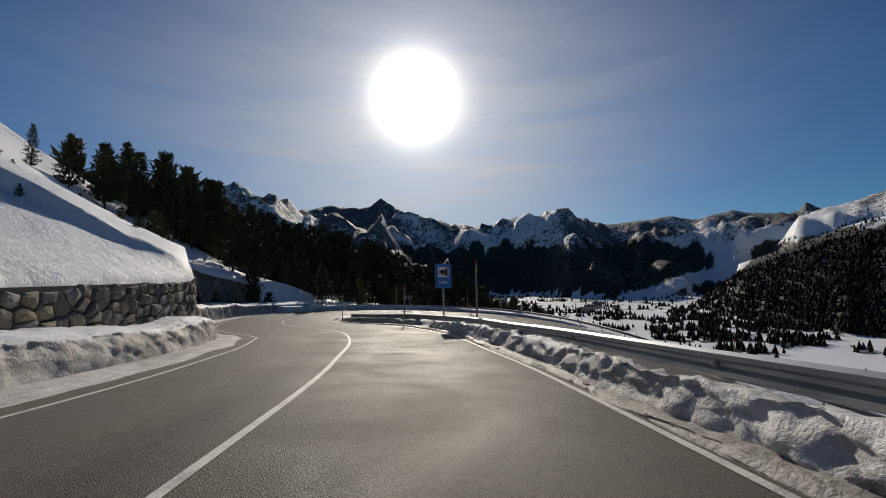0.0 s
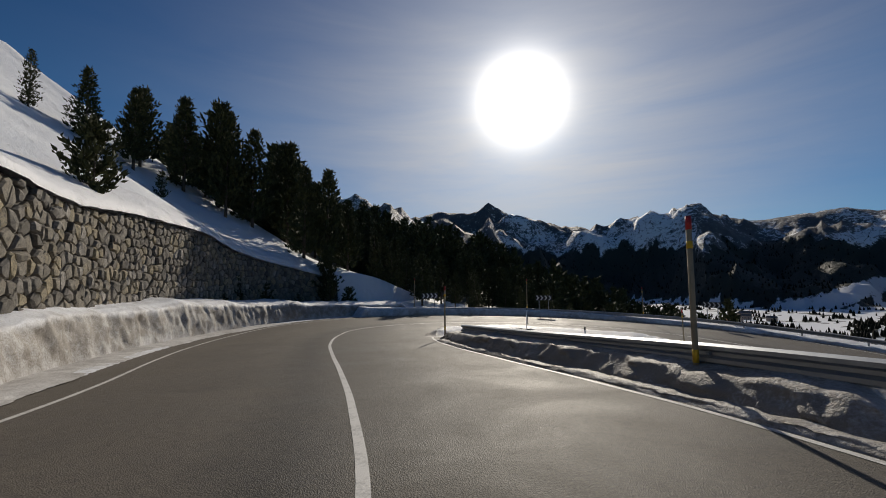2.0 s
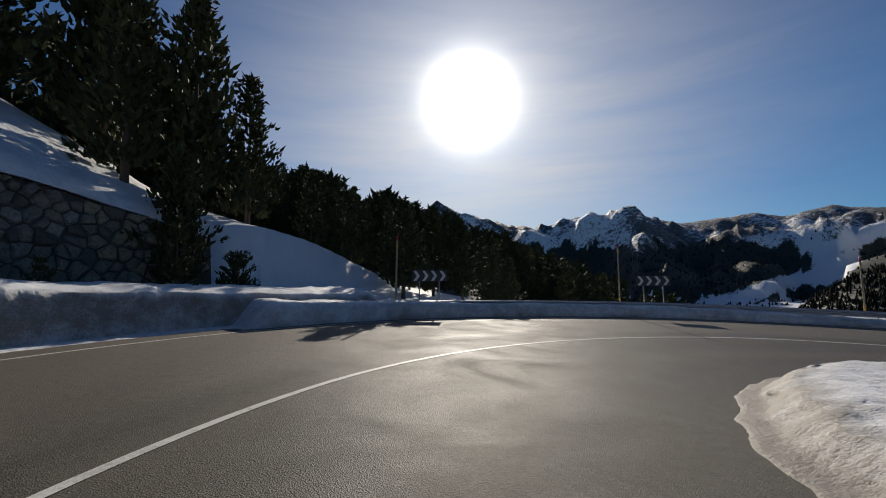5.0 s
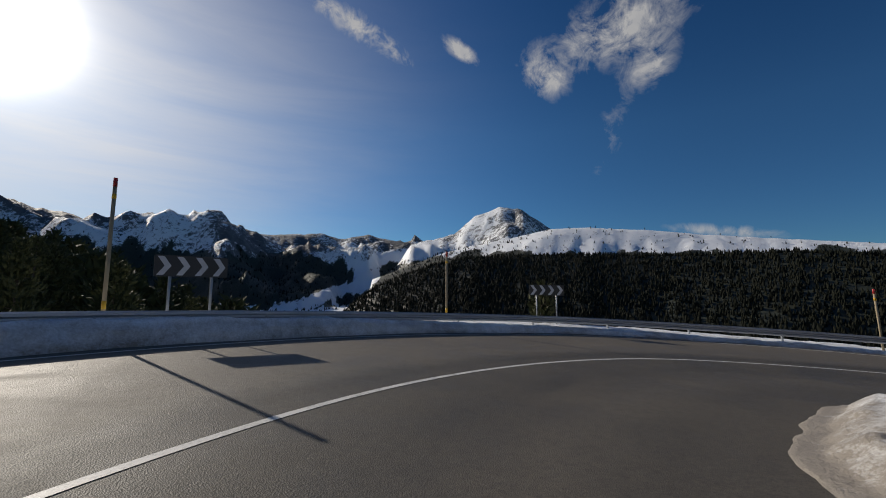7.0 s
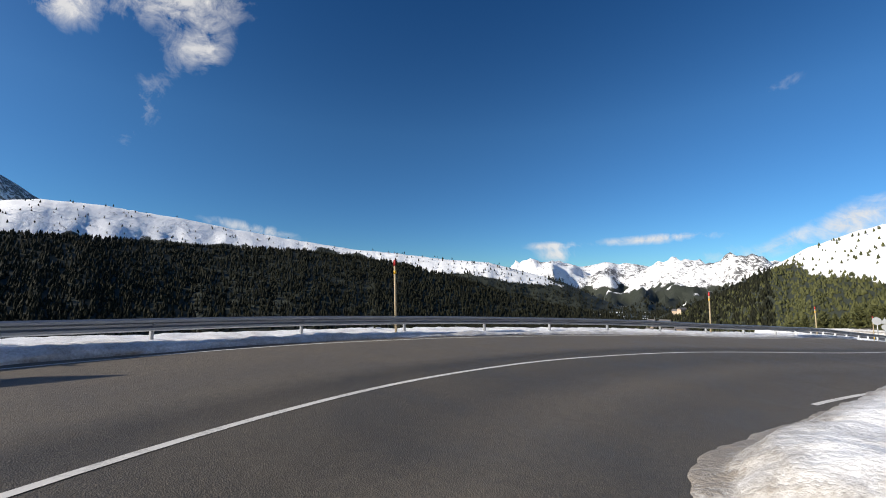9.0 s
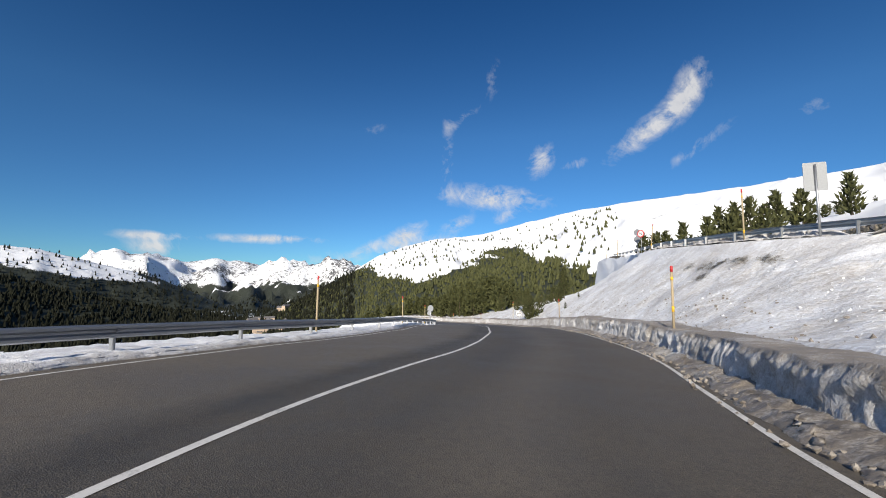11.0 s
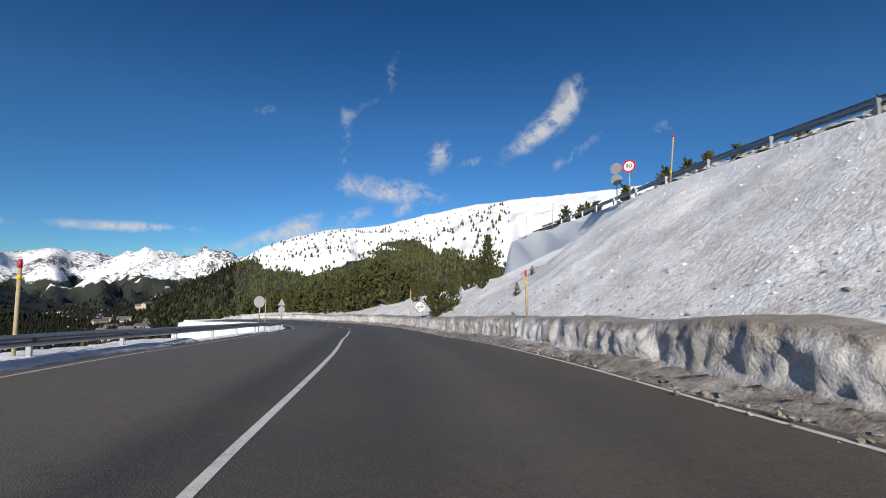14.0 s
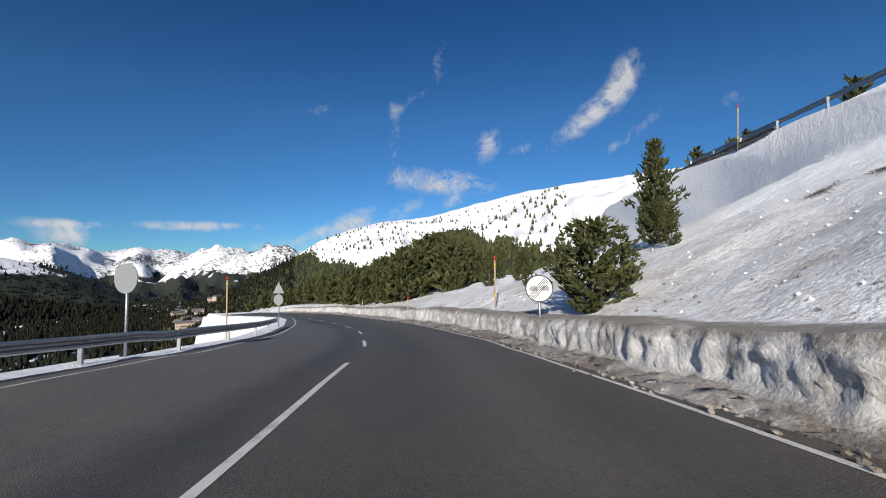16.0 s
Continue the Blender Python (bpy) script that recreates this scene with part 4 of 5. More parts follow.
def build_wall():
    line = WALL_LINE[(WALL_LINE[:, 1] > -14)]
    n = sideways(line)
    at, off, _ = nearest(line[:, 0], line[:, 1], range(0, len(ROAD)))
    foot = road_height(at, np.minimum(off, WL[at])) - 0.3
    s = np.concatenate([[0], np.cumsum(np.linalg.norm(np.diff(line[:, :2], axis=0), axis=1))])
    soft = WALL_SOFT[(WALL_LINE[:, 1] > -14)]
    rise = (0.26 + 0.29 * smooth(-25, 12, line[:, 1]) + 0.16 * smooth(24, 36, line[:, 1])) * (1 - 0.62 * smooth(54, 70, line[:, 1]))
    root = tagged(new("stone_wall"), "tall rough stone retaining wall with snow on the slope above", "retaining wall")
    verts, faces = [], []
    for i in range(len(line)):
        top = line[i, 2] + 0.10
        for o, z in ((0.0, foot[i]), (0.0 + 0.10 * (top - foot[i]), top), (2.0, soft[i] + 0.2), (2.0, foot[i] - 0.5)):
            verts.append((line[i, 0] + n[i, 0] * o, line[i, 1] + n[i, 1] * o, z))
    for i in range(len(line) - 1):
        for k in range(3):
            faces.append((4 * i + k, 4 * i + k + 1, 4 * i + k + 5, 4 * i + k + 4))
    child("wall_core", mesh_quads("wall_core", verts, faces, MORTAR, False), root)
    snow_v, snow_f = [], []
    for i in range(len(line)):
        for o, z in ((0.28, -0.10), (0.36, 0.14), (1.0, 0.20), (2.0, 0.16), (3.4, -0.12)):
            o2 = o + (0.12 if o < 3 else 0.0) * float(fbm(s[i] / 1.1, o, 3, 0.5, 4))
            lip = line[i, 2] if o < 0.5 else soft[i]
            snow_v.append((line[i, 0] + n[i, 0] * o2, line[i, 1] + n[i, 1] * o2, lip + 0.05 + rise[i] * o + z + 0.07 * float(fbm(s[i] / 0.8, o * 2, 3, 0.5, 8))))
    for i in range(len(line) - 1):
        for k in range(4):
            snow_f.append((5 * i + k, 5 * i + k + 1, 5 * i + k + 6, 5 * i + k + 5))
    tagged(new("snow_cap", mesh_quads("snow_cap", snow_v, [f[::-1] for f in snow_f], SNOW)), "smooth snow lying along the top of the stone wall", "snow", kind="stuff")
    # stones: irregular faces with bulging fronts, in uneven courses
    rng = np.random.default_rng(5)
    shapes = []
    for q in range(14):
        m = int(rng.integers(6, 9))
        a = np.sort((np.arange(m) + rng.uniform(-0.28, 0.28, m)) / m * 2 * np.pi)
        sq = 1 / np.maximum(np.abs(np.cos(a)), np.abs(np.sin(a))) ** 0.72
        rad = sq * rng.uniform(0.86, 1.02, m) * 0.5
        ring = np.stack([rad * np.cos(a), rad * np.sin(a)], 1)
        v = [(x, 0.25, z) for x, z in ring] + [(x * 0.98, -0.30 + rng.uniform(-.1, .1), z * 0.98) for x, z in ring]
        v += [(x * 0.62 + rng.uniform(-.06, .06), -0.62 + rng.uniform(-.16, .16), z * 0.62) for x, z in ring]
        v.append((rng.uniform(-.1, .1), -0.66 + rng.uniform(-.12, .12), rng.uniform(-.1, .1)))
        f = []
        for i in range(m):
            j = (i + 1) % m
            f += [(i, j, m + j, m + i), (m + i, m + j, 2 * m + j, 2 * m + i), (2 * m + i, 2 * m + j, 3 * m)]
        shapes.append((np.array(v), f))
    STONE_SHAPES.extend(shapes)
    # fitted stones: uneven cells of the wall's face, each with a bulging front
    z_lo, z_hi = float(foot.min()), float(line[:, 2].max())
    gap_x, gap_z = 0.46, 0.40
    seeds = []
    for r in range(int((z_hi - z_lo) / gap_z) + 2):
        for c in range(int(s[-1] / gap_x) + 2):
            x, z = (c + 0.5 * (r % 2)) * gap_x + rng.uniform(-0.17, 0.17), z_lo + r * gap_z + rng.uniform(-0.15, 0.15)
            if rng.uniform() > 0.10:
                seeds.append((x, z))
    seeds = np.array(seeds)
    rest_v, rest_f, count = [], [], 0
    for cx, cz in seeds:
        if cx < 0.2 or cx > s[-1] - 0.3:
            continue
        top, low = float(np.interp(cx, s, line[:, 2])), float(np.interp(cx, s, foot))
        if cz > top + 0.1 or cz < low + 0.2:
            continue
        near = seeds[(np.abs(seeds[:, 0] - cx) < 1.3) & (np.abs(seeds[:, 1] - cz) < 1.2)] - (cx, cz)
        poly = [(-0.6, -0.5), (0.6, -0.5), (0.6, 0.5), (-0.6, 0.5)]
        cuts = [(q[0], q[1], 0.5 * (q[0] ** 2 + q[1] ** 2)) for q in near if abs(q[0]) + abs(q[1]) > 1e-6] + [(0, 1, max(top + 0.12 - cz, 0.03))]
        for a, b, c in cuts:
            out = []
            for (x0, y0), (x1, y1) in zip(poly, poly[1:] + poly[:1]):
                d0, d1 = a * x0 + b * y0 - c, a * x1 + b * y1 - c
                if d0 <= 0:
                    out.append((x0, y0))
                if (d0 < 0) != (d1 < 0):
                    u = d0 / (d0 - d1)
                    out.append((x0 + u * (x1 - x0), y0 + u * (y1 - y0)))
            poly = out
            if len(poly) < 3:
                break
        if len(poly) < 3:
            continue
        ring = np.array(poly)
        size = np.abs(ring).max()
        if size < 0.1:
            continue
        ring = ring * (1 - 0.038 / size) + rng.normal(0, 0.018, ring.shape)
        mid = ring.mean(0)
        m = len(ring)
        deep, tip = rng.uniform(0.07, 0.19), rng.uniform(0.0, 0.05, 2)
        v = [(x, 0.12, z) for x, z in ring] + [(x, -deep * rng.uniform(0.3, 0.8), z) for x, z in ring]
        inner = mid + (ring - mid) * rng.uniform(0.66, 0.8)
        v += [(x, -deep * rng.uniform(0.85, 1.2), z) for x, z in inner]
        v.append((mid[0] + tip[0], -deep * rng.uniform(0.95, 1.25), mid[1] + tip[1]))
        f = []
        for i in range(m):
            j = (i + 1) % m
            f += [(i, j, m + j), (i, m + j, m + i), (m + i, m + j, 2 * m + j), (m + i, 2 * m + j, 2 * m + i), (2 * m + i, 2 * m + j, 3 * m)]
        i = int(np.searchsorted(s, cx)) - 1
        d = line[i + 1, :2] - line[i, :2]
        px, py = np.interp(cx, s, line[:, 0]), np.interp(cx, s, line[:, 1])
        lean = 0.10 * (cz - low)
        place = pose(px + n[i, 0] * lean, py + n[i, 1] * lean, cz, 0, 0, math.degrees(math.atan2(d[1], d[0])))
        if 24.5 < py < 38 and count < 300 and cz > low + 1.0:
            child("stone", mesh_from("stone", v, f, STONE), root, "", place)
            count += 1
        else:
            a = np.array(place)
            o = len(rest_v)
            rest_v.extend((np.array(v) @ a[:3, :3].T + a[:3, 3]).tolist())
            rest_f.extend([tuple(o + e for e in q) for q in f])
    ob = child("stones", mesh_from("stones", rest_v, rest_f, STONE), root)
    tagged(ob, "", "", "", "stuff")


# ---------------------------------------------------------------- poles and signs
def snow_pole(x, y, height, lean=(0, 0), weathered=False, low_band=True, sink=0.25):
    root = tagged(new("snow_pole"), "wooden snow pole with a red top and yellow bands", "snow pole", "snow poles along the road")
    r = 0.045
    part("shaft", rod(r, r * 0.95, -0.4, height - 0.22), WOOD, root)
    part("red_cap", rod(r * 1.02, r * 0.98, height - 0.22, height, 12), RED, root, "red painted top")
    part("yellow_band", rod(r * 1.06, r * 1.06, height - 0.52, height - 0.40, 12), YELLOW, root, "yellow reflective band")
    if low_band:
        part("yellow_band", rod(r * 1.06, r * 1.06, 0.42, 0.62, 12), YELLOW, root, "yellow reflective band")
    root.matrix_basis = pose(x, y, gz(x, y) + 0.15 - sink * 0.2, lean[0], lean[1], 0)
    return root


def facing(x, y, z, az):
    """Stand with the front looking towards the bearing az."""
    return pose(x, y, z, 0, 0, 180 - az)


def chevron_board(x, y, z_panel, az, w=1.75, h=0.56):
    root = tagged(new("chevron_sign"), "black bend marker board with grey chevrons on two posts", "chevron sign", "bend markers round the hairpin")
    ground = gz(x, y)
    part("board", plate(rounded(w, h, 0.04, 0), 0.03), BLACK, root, "black board")
    for i in range(4):
        cx = -w / 2 + w * (i + 0.5) / 4 - 0.03
        a, b = 0.13, 0.15
        pts = [(cx - a, h * 0.44), (cx - a + b, h * 0.44), (cx - a + b + 0.17, 0), (cx - a + b, -h * 0.44), (cx - a, -h * 0.44), (cx - a + 0.17, 0)]
        part("chevron", plate(pts, 0.006, -0.008), REFLECT, root, "grey arrow")
    for q in (-0.5, 0.5):
        part("post", rod(0.035, 0.035, ground - z_panel - 0.4, h * 0.4, 10, (q, 0.07)), STEEL, root)
    root.matrix_basis = facing(x, y, z_panel, az)
    return root


def post_sign(name, label, category, x, y, z0, height, az):
    root = tagged(new(name), label, category)
    part("post", rod(0.04, 0.04, -0.5, height, 12, (0, 0.06)), STEEL, root, "galvanised post")
    root.matrix_basis = facing(x, y, z0, az)
    return root


def lettering(text, size, mat, parent, x, y, z):
    cu = bpy.data.curves.new("lettering", "FONT")
    cu.body, cu.size, cu.align_x, cu.align_y, cu.extrude = text, size, "CENTER", "CENTER", 0.002
    tmp = new("lettering", cu)
    bpy.context.view_layer.update()
    me = bpy.data.meshes.new_from_object(tmp.evaluated_get(bpy.context.evaluated_depsgraph_get()))
    bpy.data.objects.remove(tmp)
    me.materials.clear()
    me.materials.append(mat)
    return child("lettering", me, parent, "", pose(x, y, z, 90, 0, 0))


def viewpoint_sign(x, y, z_low, az):
    root = tagged(new("viewpoint_sign"), "blue rectangular viewpoint sign with camera pictogram reading 500m", "road sign")
    g = gz(x, y)
    part("post", rod(0.05, 0.05, g - z_low - 0.4, 1.25, 12, (0, 0.08)), STEEL, root)
    part("rim", plate(rounded(0.90, 1.36, 0.05, 0.68), 0.03), SIGN_GREY, root)
    panel = part("panel", plate(rounded(0.86, 1.32, 0.04, 0.68), 0.004, -0.006), BLUE, root, "blue panel")
    part("white_square", plate(rounded(0.60, 0.58, 0.02, 0.90), 0.004, -0.012), WHITE, root, "white square")
    pic = [[(-0.10, 0.78), (0.16, 0.80), (0.16, 1.02), (-0.10, 1.04)], [(0.13, 0.68), (0.25, 0.68), (0.25, 1.14), (0.13, 1.14)],
           [(-0.20, 0.84), (-0.10, 0.82), (-0.10, 1.0), (-0.20, 0.98)], [(-0.22, 0.72), (0.14, 0.74), (0.14, 0.78), (-0.22, 0.76)],
           [(-0.21, 0.80), (-0.19, 0.80), (-0.19, 1.05), (-0.21, 1.05)]]
    for q in pic:
        part("pictogram", plate(q, 0.003, -0.017), BLACK, root, "dark camera shape")
    lettering("500m", 0.24, WHITE, root, 0, -0.010, 0.32)
    for bx, bz in ((0.36, 0.06), (-0.36, 1.28)):
        part("rivet", plate(circle(0.018, 10, bx, bz), 0.006, -0.013), STEEL, root)
    root.matrix_basis = facing(x, y, z_low, az)


def round_back(root, z, r=0.45, y=0.0):
    part("disc", plate(circle(r, 36, 0, z), 0.03, y), SIGN_GREY, root, "bare grey sign back")
    part("bracket", box(r * 1.2, 0.03, 0.05, (0, y + 0.045, z), 0.006), STEEL, root)


def low_wall(x0, y0, x1, y1, top0, top1, height):
    """A short mortared stone wall that holds up the road edge."""
    root = tagged(new("stone_wall"), "short grey stone retaining wall below the upper guardrail", "retaining wall")
    d = np.array([x1 - x0, y1 - y0])
    ln = float(np.linalg.norm(d))
    ang = math.degrees(math.atan2(d[1], d[0]))
    place = pose(x0, y0, 0, 0, 0, ang)
    bm = bmesh.new()
    v = [bm.verts.new((a, b, z)) for a, z0 in ((0, top0), (ln, top1)) for b, z in ((0, z0 - height), (0, z0), (0.6, z0), (0.6, z0 - height))]
    for f in ((0, 1, 2, 3), (7, 6, 5, 4), (0, 4, 5, 1), (1, 5, 6, 2), (2, 6, 7, 3), (3, 7, 4, 0)):
        bm.faces.new([v[i] for i in f])
    bmesh.ops.recalc_face_normals(bm, faces=bm.faces[:])
    part("wall_core", bm, MORTAR, root).matrix_basis = place
    cap = bmesh.new()
    v = [cap.verts.new((a, b, z)) for a, z0 in ((-0.05, top0), (ln + 0.05, top1)) for b, z in ((-0.08, z0), (-0.08, z0 + 0.12), (0.65, z0 + 0.12), (0.65, z0))]
    for f in ((0, 1, 2, 3), (7, 6, 5, 4), (0, 4, 5, 1), (1, 5, 6, 2), (2, 6, 7, 3), (3, 7, 4, 0)):
        cap.faces.new([v[i] for i in f])
    bmesh.ops.recalc_face_normals(cap, faces=cap.faces[:])
    part("coping", cap, MORTAR, root, "rough stone coping").matrix_basis = place
    r = np.random.default_rng(91)
    meshes = [mesh_from("stone", q, f, STONE) for q, f in STONE_SHAPES[:8]]
    z = -height
    while z < -0.1:
        h = r.uniform(0.2, 0.32)
        x = r.uniform(0, 0.2)
        while x < ln - 0.2:
            w = r.uniform(0.25, 0.6)
            c = x + w / 2
            x += w
            top = top0 + (top1 - top0) * c / ln
            child("stone", meshes[int(r.integers(8))], root, "", place @ pose(c, 0.0, top + min(z + h / 2, -h / 2), 0, r.uniform(-6, 6), 0) @ Matrix.Diagonal((w, 0.14, h, 1)))
        z += h


build_wall()
low_wall(4.55, -46, 4.5, -28, ROAD[station(-1.2, -46), 2] + 0.18, ROAD[station(-1.2, -28), 2] + 0.18, 1.9)

# outer side of the hairpin
for x, y, h, lean in ((-15.0, 61.9, 3.4, (0, 1)), (-3.3, 66.3, 3.6, (0, 0)), (8.3, 65.2, 3.1, (0, -1)), (20.8, 50.4, 2.75, (-4, -7)), (24.0, 28.8, 2.6, (0, 0)), (27.4, 10.6, 2.5, (0, 1)), (36.4, -20.4, 3.4, (0, 0)),
                      (2.9, 17.0, 3.1, (0, 0)), (-0.6, 27.5, 2.7, (0, 0)), (-7.2, 40.3, 2.6, (0, 0)), (6.85, 50.1, 2.65, (0, -1)), (21.6, -21.5, 2.6, (0, 0)),
                      (4.4, -2.8, 2.8, (0, -6)), (4.6, -32, 3.0, (0, -3)), (4.7, -52, 3.0, (0, 0)), (29.0, -31.5, 1.8, (0, 0)), (38.5, -46, 1.8, (0, 0))):
    snow_pole(x, y, h, lean, low_band=h > 2)
# two that stand in the crest of the ploughed bank
snow_pole(9.4, 28.8, 2.05, (0, 0), sink=-4.1)
snow_pole(13.8, 4.9, 1.5, (0, 1), low_band=False, sink=-4.8)
chevron_board(-13.5, 62.8, -2.76, 160)
chevron_board(-1.5, 66.2, -3.1, 185)
chevron_board(13.7, 63.0, -3.6, 235, 1.75, 0.54)
viewpoint_sign(1.76, 22.1, -0.24, 184)

s90 = post_sign("speed_limit_sign", "round white speed limit sign with red rim reading 90", "road sign", 4.5, -8.1, gz(4.5, -8.1), 2.75, 42)
part("disc", plate(circle(0.45, 40, 0, 2.35), 0.03), SIGN_RED, s90, "red rim")
part("face", plate(circle(0.34, 40, 0, 2.35), 0.004, -0.006), WHITE, s90, "white face")
lettering("90", 0.42, BLACK, s90, 0, -0.012, 2.35)
grey = post_sign("double_sign", "pair of round signs seen from their grey backs", "road sign", 4.6, -10.2, gz(4.6, -10.2), 3.4, 40)
round_back(grey, 2.95, 0.42)
round_back(grey, 2.08, 0.42)
s = post_sign("round_sign", "round sign on a post behind the guardrail, grey back", "road sign", 32.0, -10.5, gz(32.0, -10.5), 2.7, 4)
round_back(s, 2.3, 0.45)
s = post_sign("warning_sign", "triangular and round signs on one post, grey backs", "road sign", 38.5, -28.7, gz(38.5, -28.7), 3.5, 4)
part("triangle", plate([(-0.5, 2.55), (0.5, 2.55), (0, 3.42)], 0.03), SIGN_GREY, s, "bare grey sign back")
round_back(s, 2.05, 0.42)
s = post_sign("end_of_overtaking_ban_sign", "round white end of no-overtaking sign with grey cars and dark stripes", "road sign", 19.8, -13.9, gz(19.8, -13.9), 2.1, 4)
part("disc", plate(circle(0.45, 40, 0, 1.75), 0.03), BLACK, s, "black rim")
part("face", plate(circle(0.41, 40, 0, 1.75), 0.004, -0.006), WHITE, s, "white face")
for cx in (-0.19, 0.19):
    part("car_shape", plate([(cx - 0.13, 1.68), (cx + 0.13, 1.68), (cx + 0.13, 1.76), (cx + 0.08, 1.83), (cx - 0.08, 1.83), (cx - 0.13, 1.76)], 0.003, -0.011), SIGN_GREY, s, "grey car")
for k in range(-2, 3):
    o = k * 0.035
    part("stripe", plate([(-0.27 + o, 1.46 - o), (-0.255 + o, 1.445 - o), (0.27 + o, 2.03 - o), (0.255 + o, 2.045 - o)], 0.003, -0.016), BLACK, s)
for x, y, h in ((-3.3, 49.1, 1.5), (-1.2, 35.8, 1.2)):
    d = tagged(new("marker_post"), "thin white roadside marker post standing in the snow", "marker post", "marker posts")
    part("shaft", rod(0.03, 0.028, -0.4, h - 0.12, 10), WHITE, d)
    part("cap", rod(0.032, 0.03, h - 0.12, h, 10), BLACK, d, "dark cap")
    d.matrix_basis = pose(x, y, gz(x, y), 0, 2, 0)


# ---------------------------------------------------------------- pines
def pine_mesh(seed, height, spread, tufts, bare=0.12, ragged=0.35, upright=0.35, tuft=1.0):
    """A crown of many small upturned needle tufts on whorled limbs."""
    rng = np.random.default_rng(seed)
    v, f = [], []
    levels = max(9, int(height * 2.6))
    per = max(3, tufts // levels)
    for L in range(levels):
        u = (L + rng.uniform(-0.3, 0.3)) / levels
        u = min(max(u, 0.0), 0.995)
        z0 = height * (bare + (1 - bare) * u)
        prof = (1 - u) ** 0.72 * (0.55 + 0.45 * min(1, u * 5 + 0.3)) + 0.05
        reach = spread * prof * rng.uniform(1 - ragged, 1.1)
        a0 = rng.uniform(0, 6.28)
        limbs = int(rng.integers(4, 7))
        for b in range(limbs):
            a = a0 + b * 6.283 / limbs + rng.uniform(-0.4, 0.4)
            ln = reach * rng.uniform(0.55, 1.15)
            for q in range(max(2, per // limbs)):
                t = rng.uniform(0.18, 1.0) ** 0.7
                px, py = math.cos(a) * ln * t + rng.normal(0, 0.06 * spread), math.sin(a) * ln * t + rng.normal(0, 0.06 * spread)
                pz = z0 + ln * (upright * t * t - 0.10 * t) + rng.normal(0, 0.05 * spread)
                size = tuft * spread * rng.uniform(0.07, 0.15) * (1.15 - 0.4 * u)
                ax = np.array([math.cos(a) * 0.6 + rng.normal(0, .4), math.sin(a) * 0.6 + rng.normal(0, .4), 0.8 + rng.normal(0, .35)])
                ax /= np.linalg.norm(ax)
                sx = np.cross(ax, rng.normal(0, 1, 3))
                sx /= np.linalg.norm(sx) + 1e-9
                sy = np.cross(ax, sx)
                c = np.array([px, py, pz])
                o = len(v)
                r = size * 0.50
                for k in range(3):
                    an = k * 2.0944 + rng.uniform(-.4, .4)
                    v.append(c + (sx * math.cos(an) + sy * math.sin(an)) * r * rng.uniform(0.7, 1.25) + ax * size * rng.uniform(-.2, .3))
                v.append(c + ax * size * rng.uniform(1.2, 2.1))
                v.append(c - ax * size * 0.6)
                for k in range(3):
                    f.append((o + k, o + (k + 1) % 3, o + 3))
                    f.append((o + (k + 1) % 3, o + k, o + 4))
    return mesh_quads("crown", np.array(v), np.array(f), NEEDLES, False)


def limb_mesh(seed, height, spread, bare):
    rng = np.random.default_rng(seed)
    bm = rod(0.03 * height ** 0.8, 0.012, -0.6, height * 0.95, 8)
    for k in range(int(height * 1.6)):
        z = height * rng.uniform(bare, 0.85)
        a = rng.uniform(0, 6.28)
        ln = spread * 0.75 * (1 - z / height) + 0.1
        b = bmesh.new()
        bmesh.ops.create_cone(b, cap_ends=True, segments=5, radius1=0.035, radius2=0.008, depth=ln)
        bmesh.ops.transform(b, matrix=pose(0, 0, z, 0, 0, math.degrees(a)) @ pose(0, 0, 0, 0, 68, 0) @ Matrix.Translation((0, 0, ln / 2)), verts=b.verts)
        b.to_mesh(tm := bpy.data.meshes.new("tmp"))
        bm.from_mesh(tm)
        b.free()
    me = bpy.data.meshes.new("trunk")
    bm.to_mesh(me)
    bm.free()
    me.materials.append(BARK)
    return me


KINDS = []
for q, (h, sp, tf, bare, up) in enumerate(((10, 2.6, 1800, 0.08, 0.25), (10, 2.0, 1500, 0.06, 0.3), (10, 3.1, 2000, 0.12, 0.45), (10, 2.8, 1800, 0.14, 0.5), (3.0, 1.35, 1500, 0.03, 0.7), (3.0, 1.0, 1150, 0.02, 0.8))):
    KINDS.append((h, pine_mesh(40 + q, h, sp, tf, bare, 0.4, up, 0.72), limb_mesh(60 + q, h, sp, bare + 0.03)))
for q, (h, sp, tf, bare, up) in enumerate(((10, 2.6, 340, 0.06, 0.25), (10, 2.1, 300, 0.05, 0.3), (10, 3.1, 350, 0.10, 0.45), (6, 2.2, 320, 0.03, 0.6))):
    KINDS.append((h, pine_mesh(80 + q, h, sp, tf, bare, 0.45, up, 1.75), limb_mesh(90 + q, h, sp, bare + 0.03)))
FIRST = {}


def pine(x, y, height, kind, turn=0.0, label="dark green mountain pine standing in snow", z=None, wide=1.0):
    h, crown, trunk = KINDS[kind]
    if (kind, label) not in FIRST:
        root = tagged(new("pine_shrub" if 3 < kind < 6 else "pine_tree"), label, "pine shrub" if 3 < kind < 6 else "pine tree", "mountain pines")
        child("trunk", trunk, root)
        child("crown", crown, root)
        FIRST[(kind, label)] = root
    else:
        root = copy_thing(FIRST[(kind, label)], Matrix.Identity(4))
    k = height / h
    root.matrix_basis = pose(x, y, (gz(x, y) if z is None else z) - 0.05, 0, 0, turn) @ Matrix.Diagonal((k * wide, k * wide, k, 1))
    return root


rng = np.random.default_rng(12)
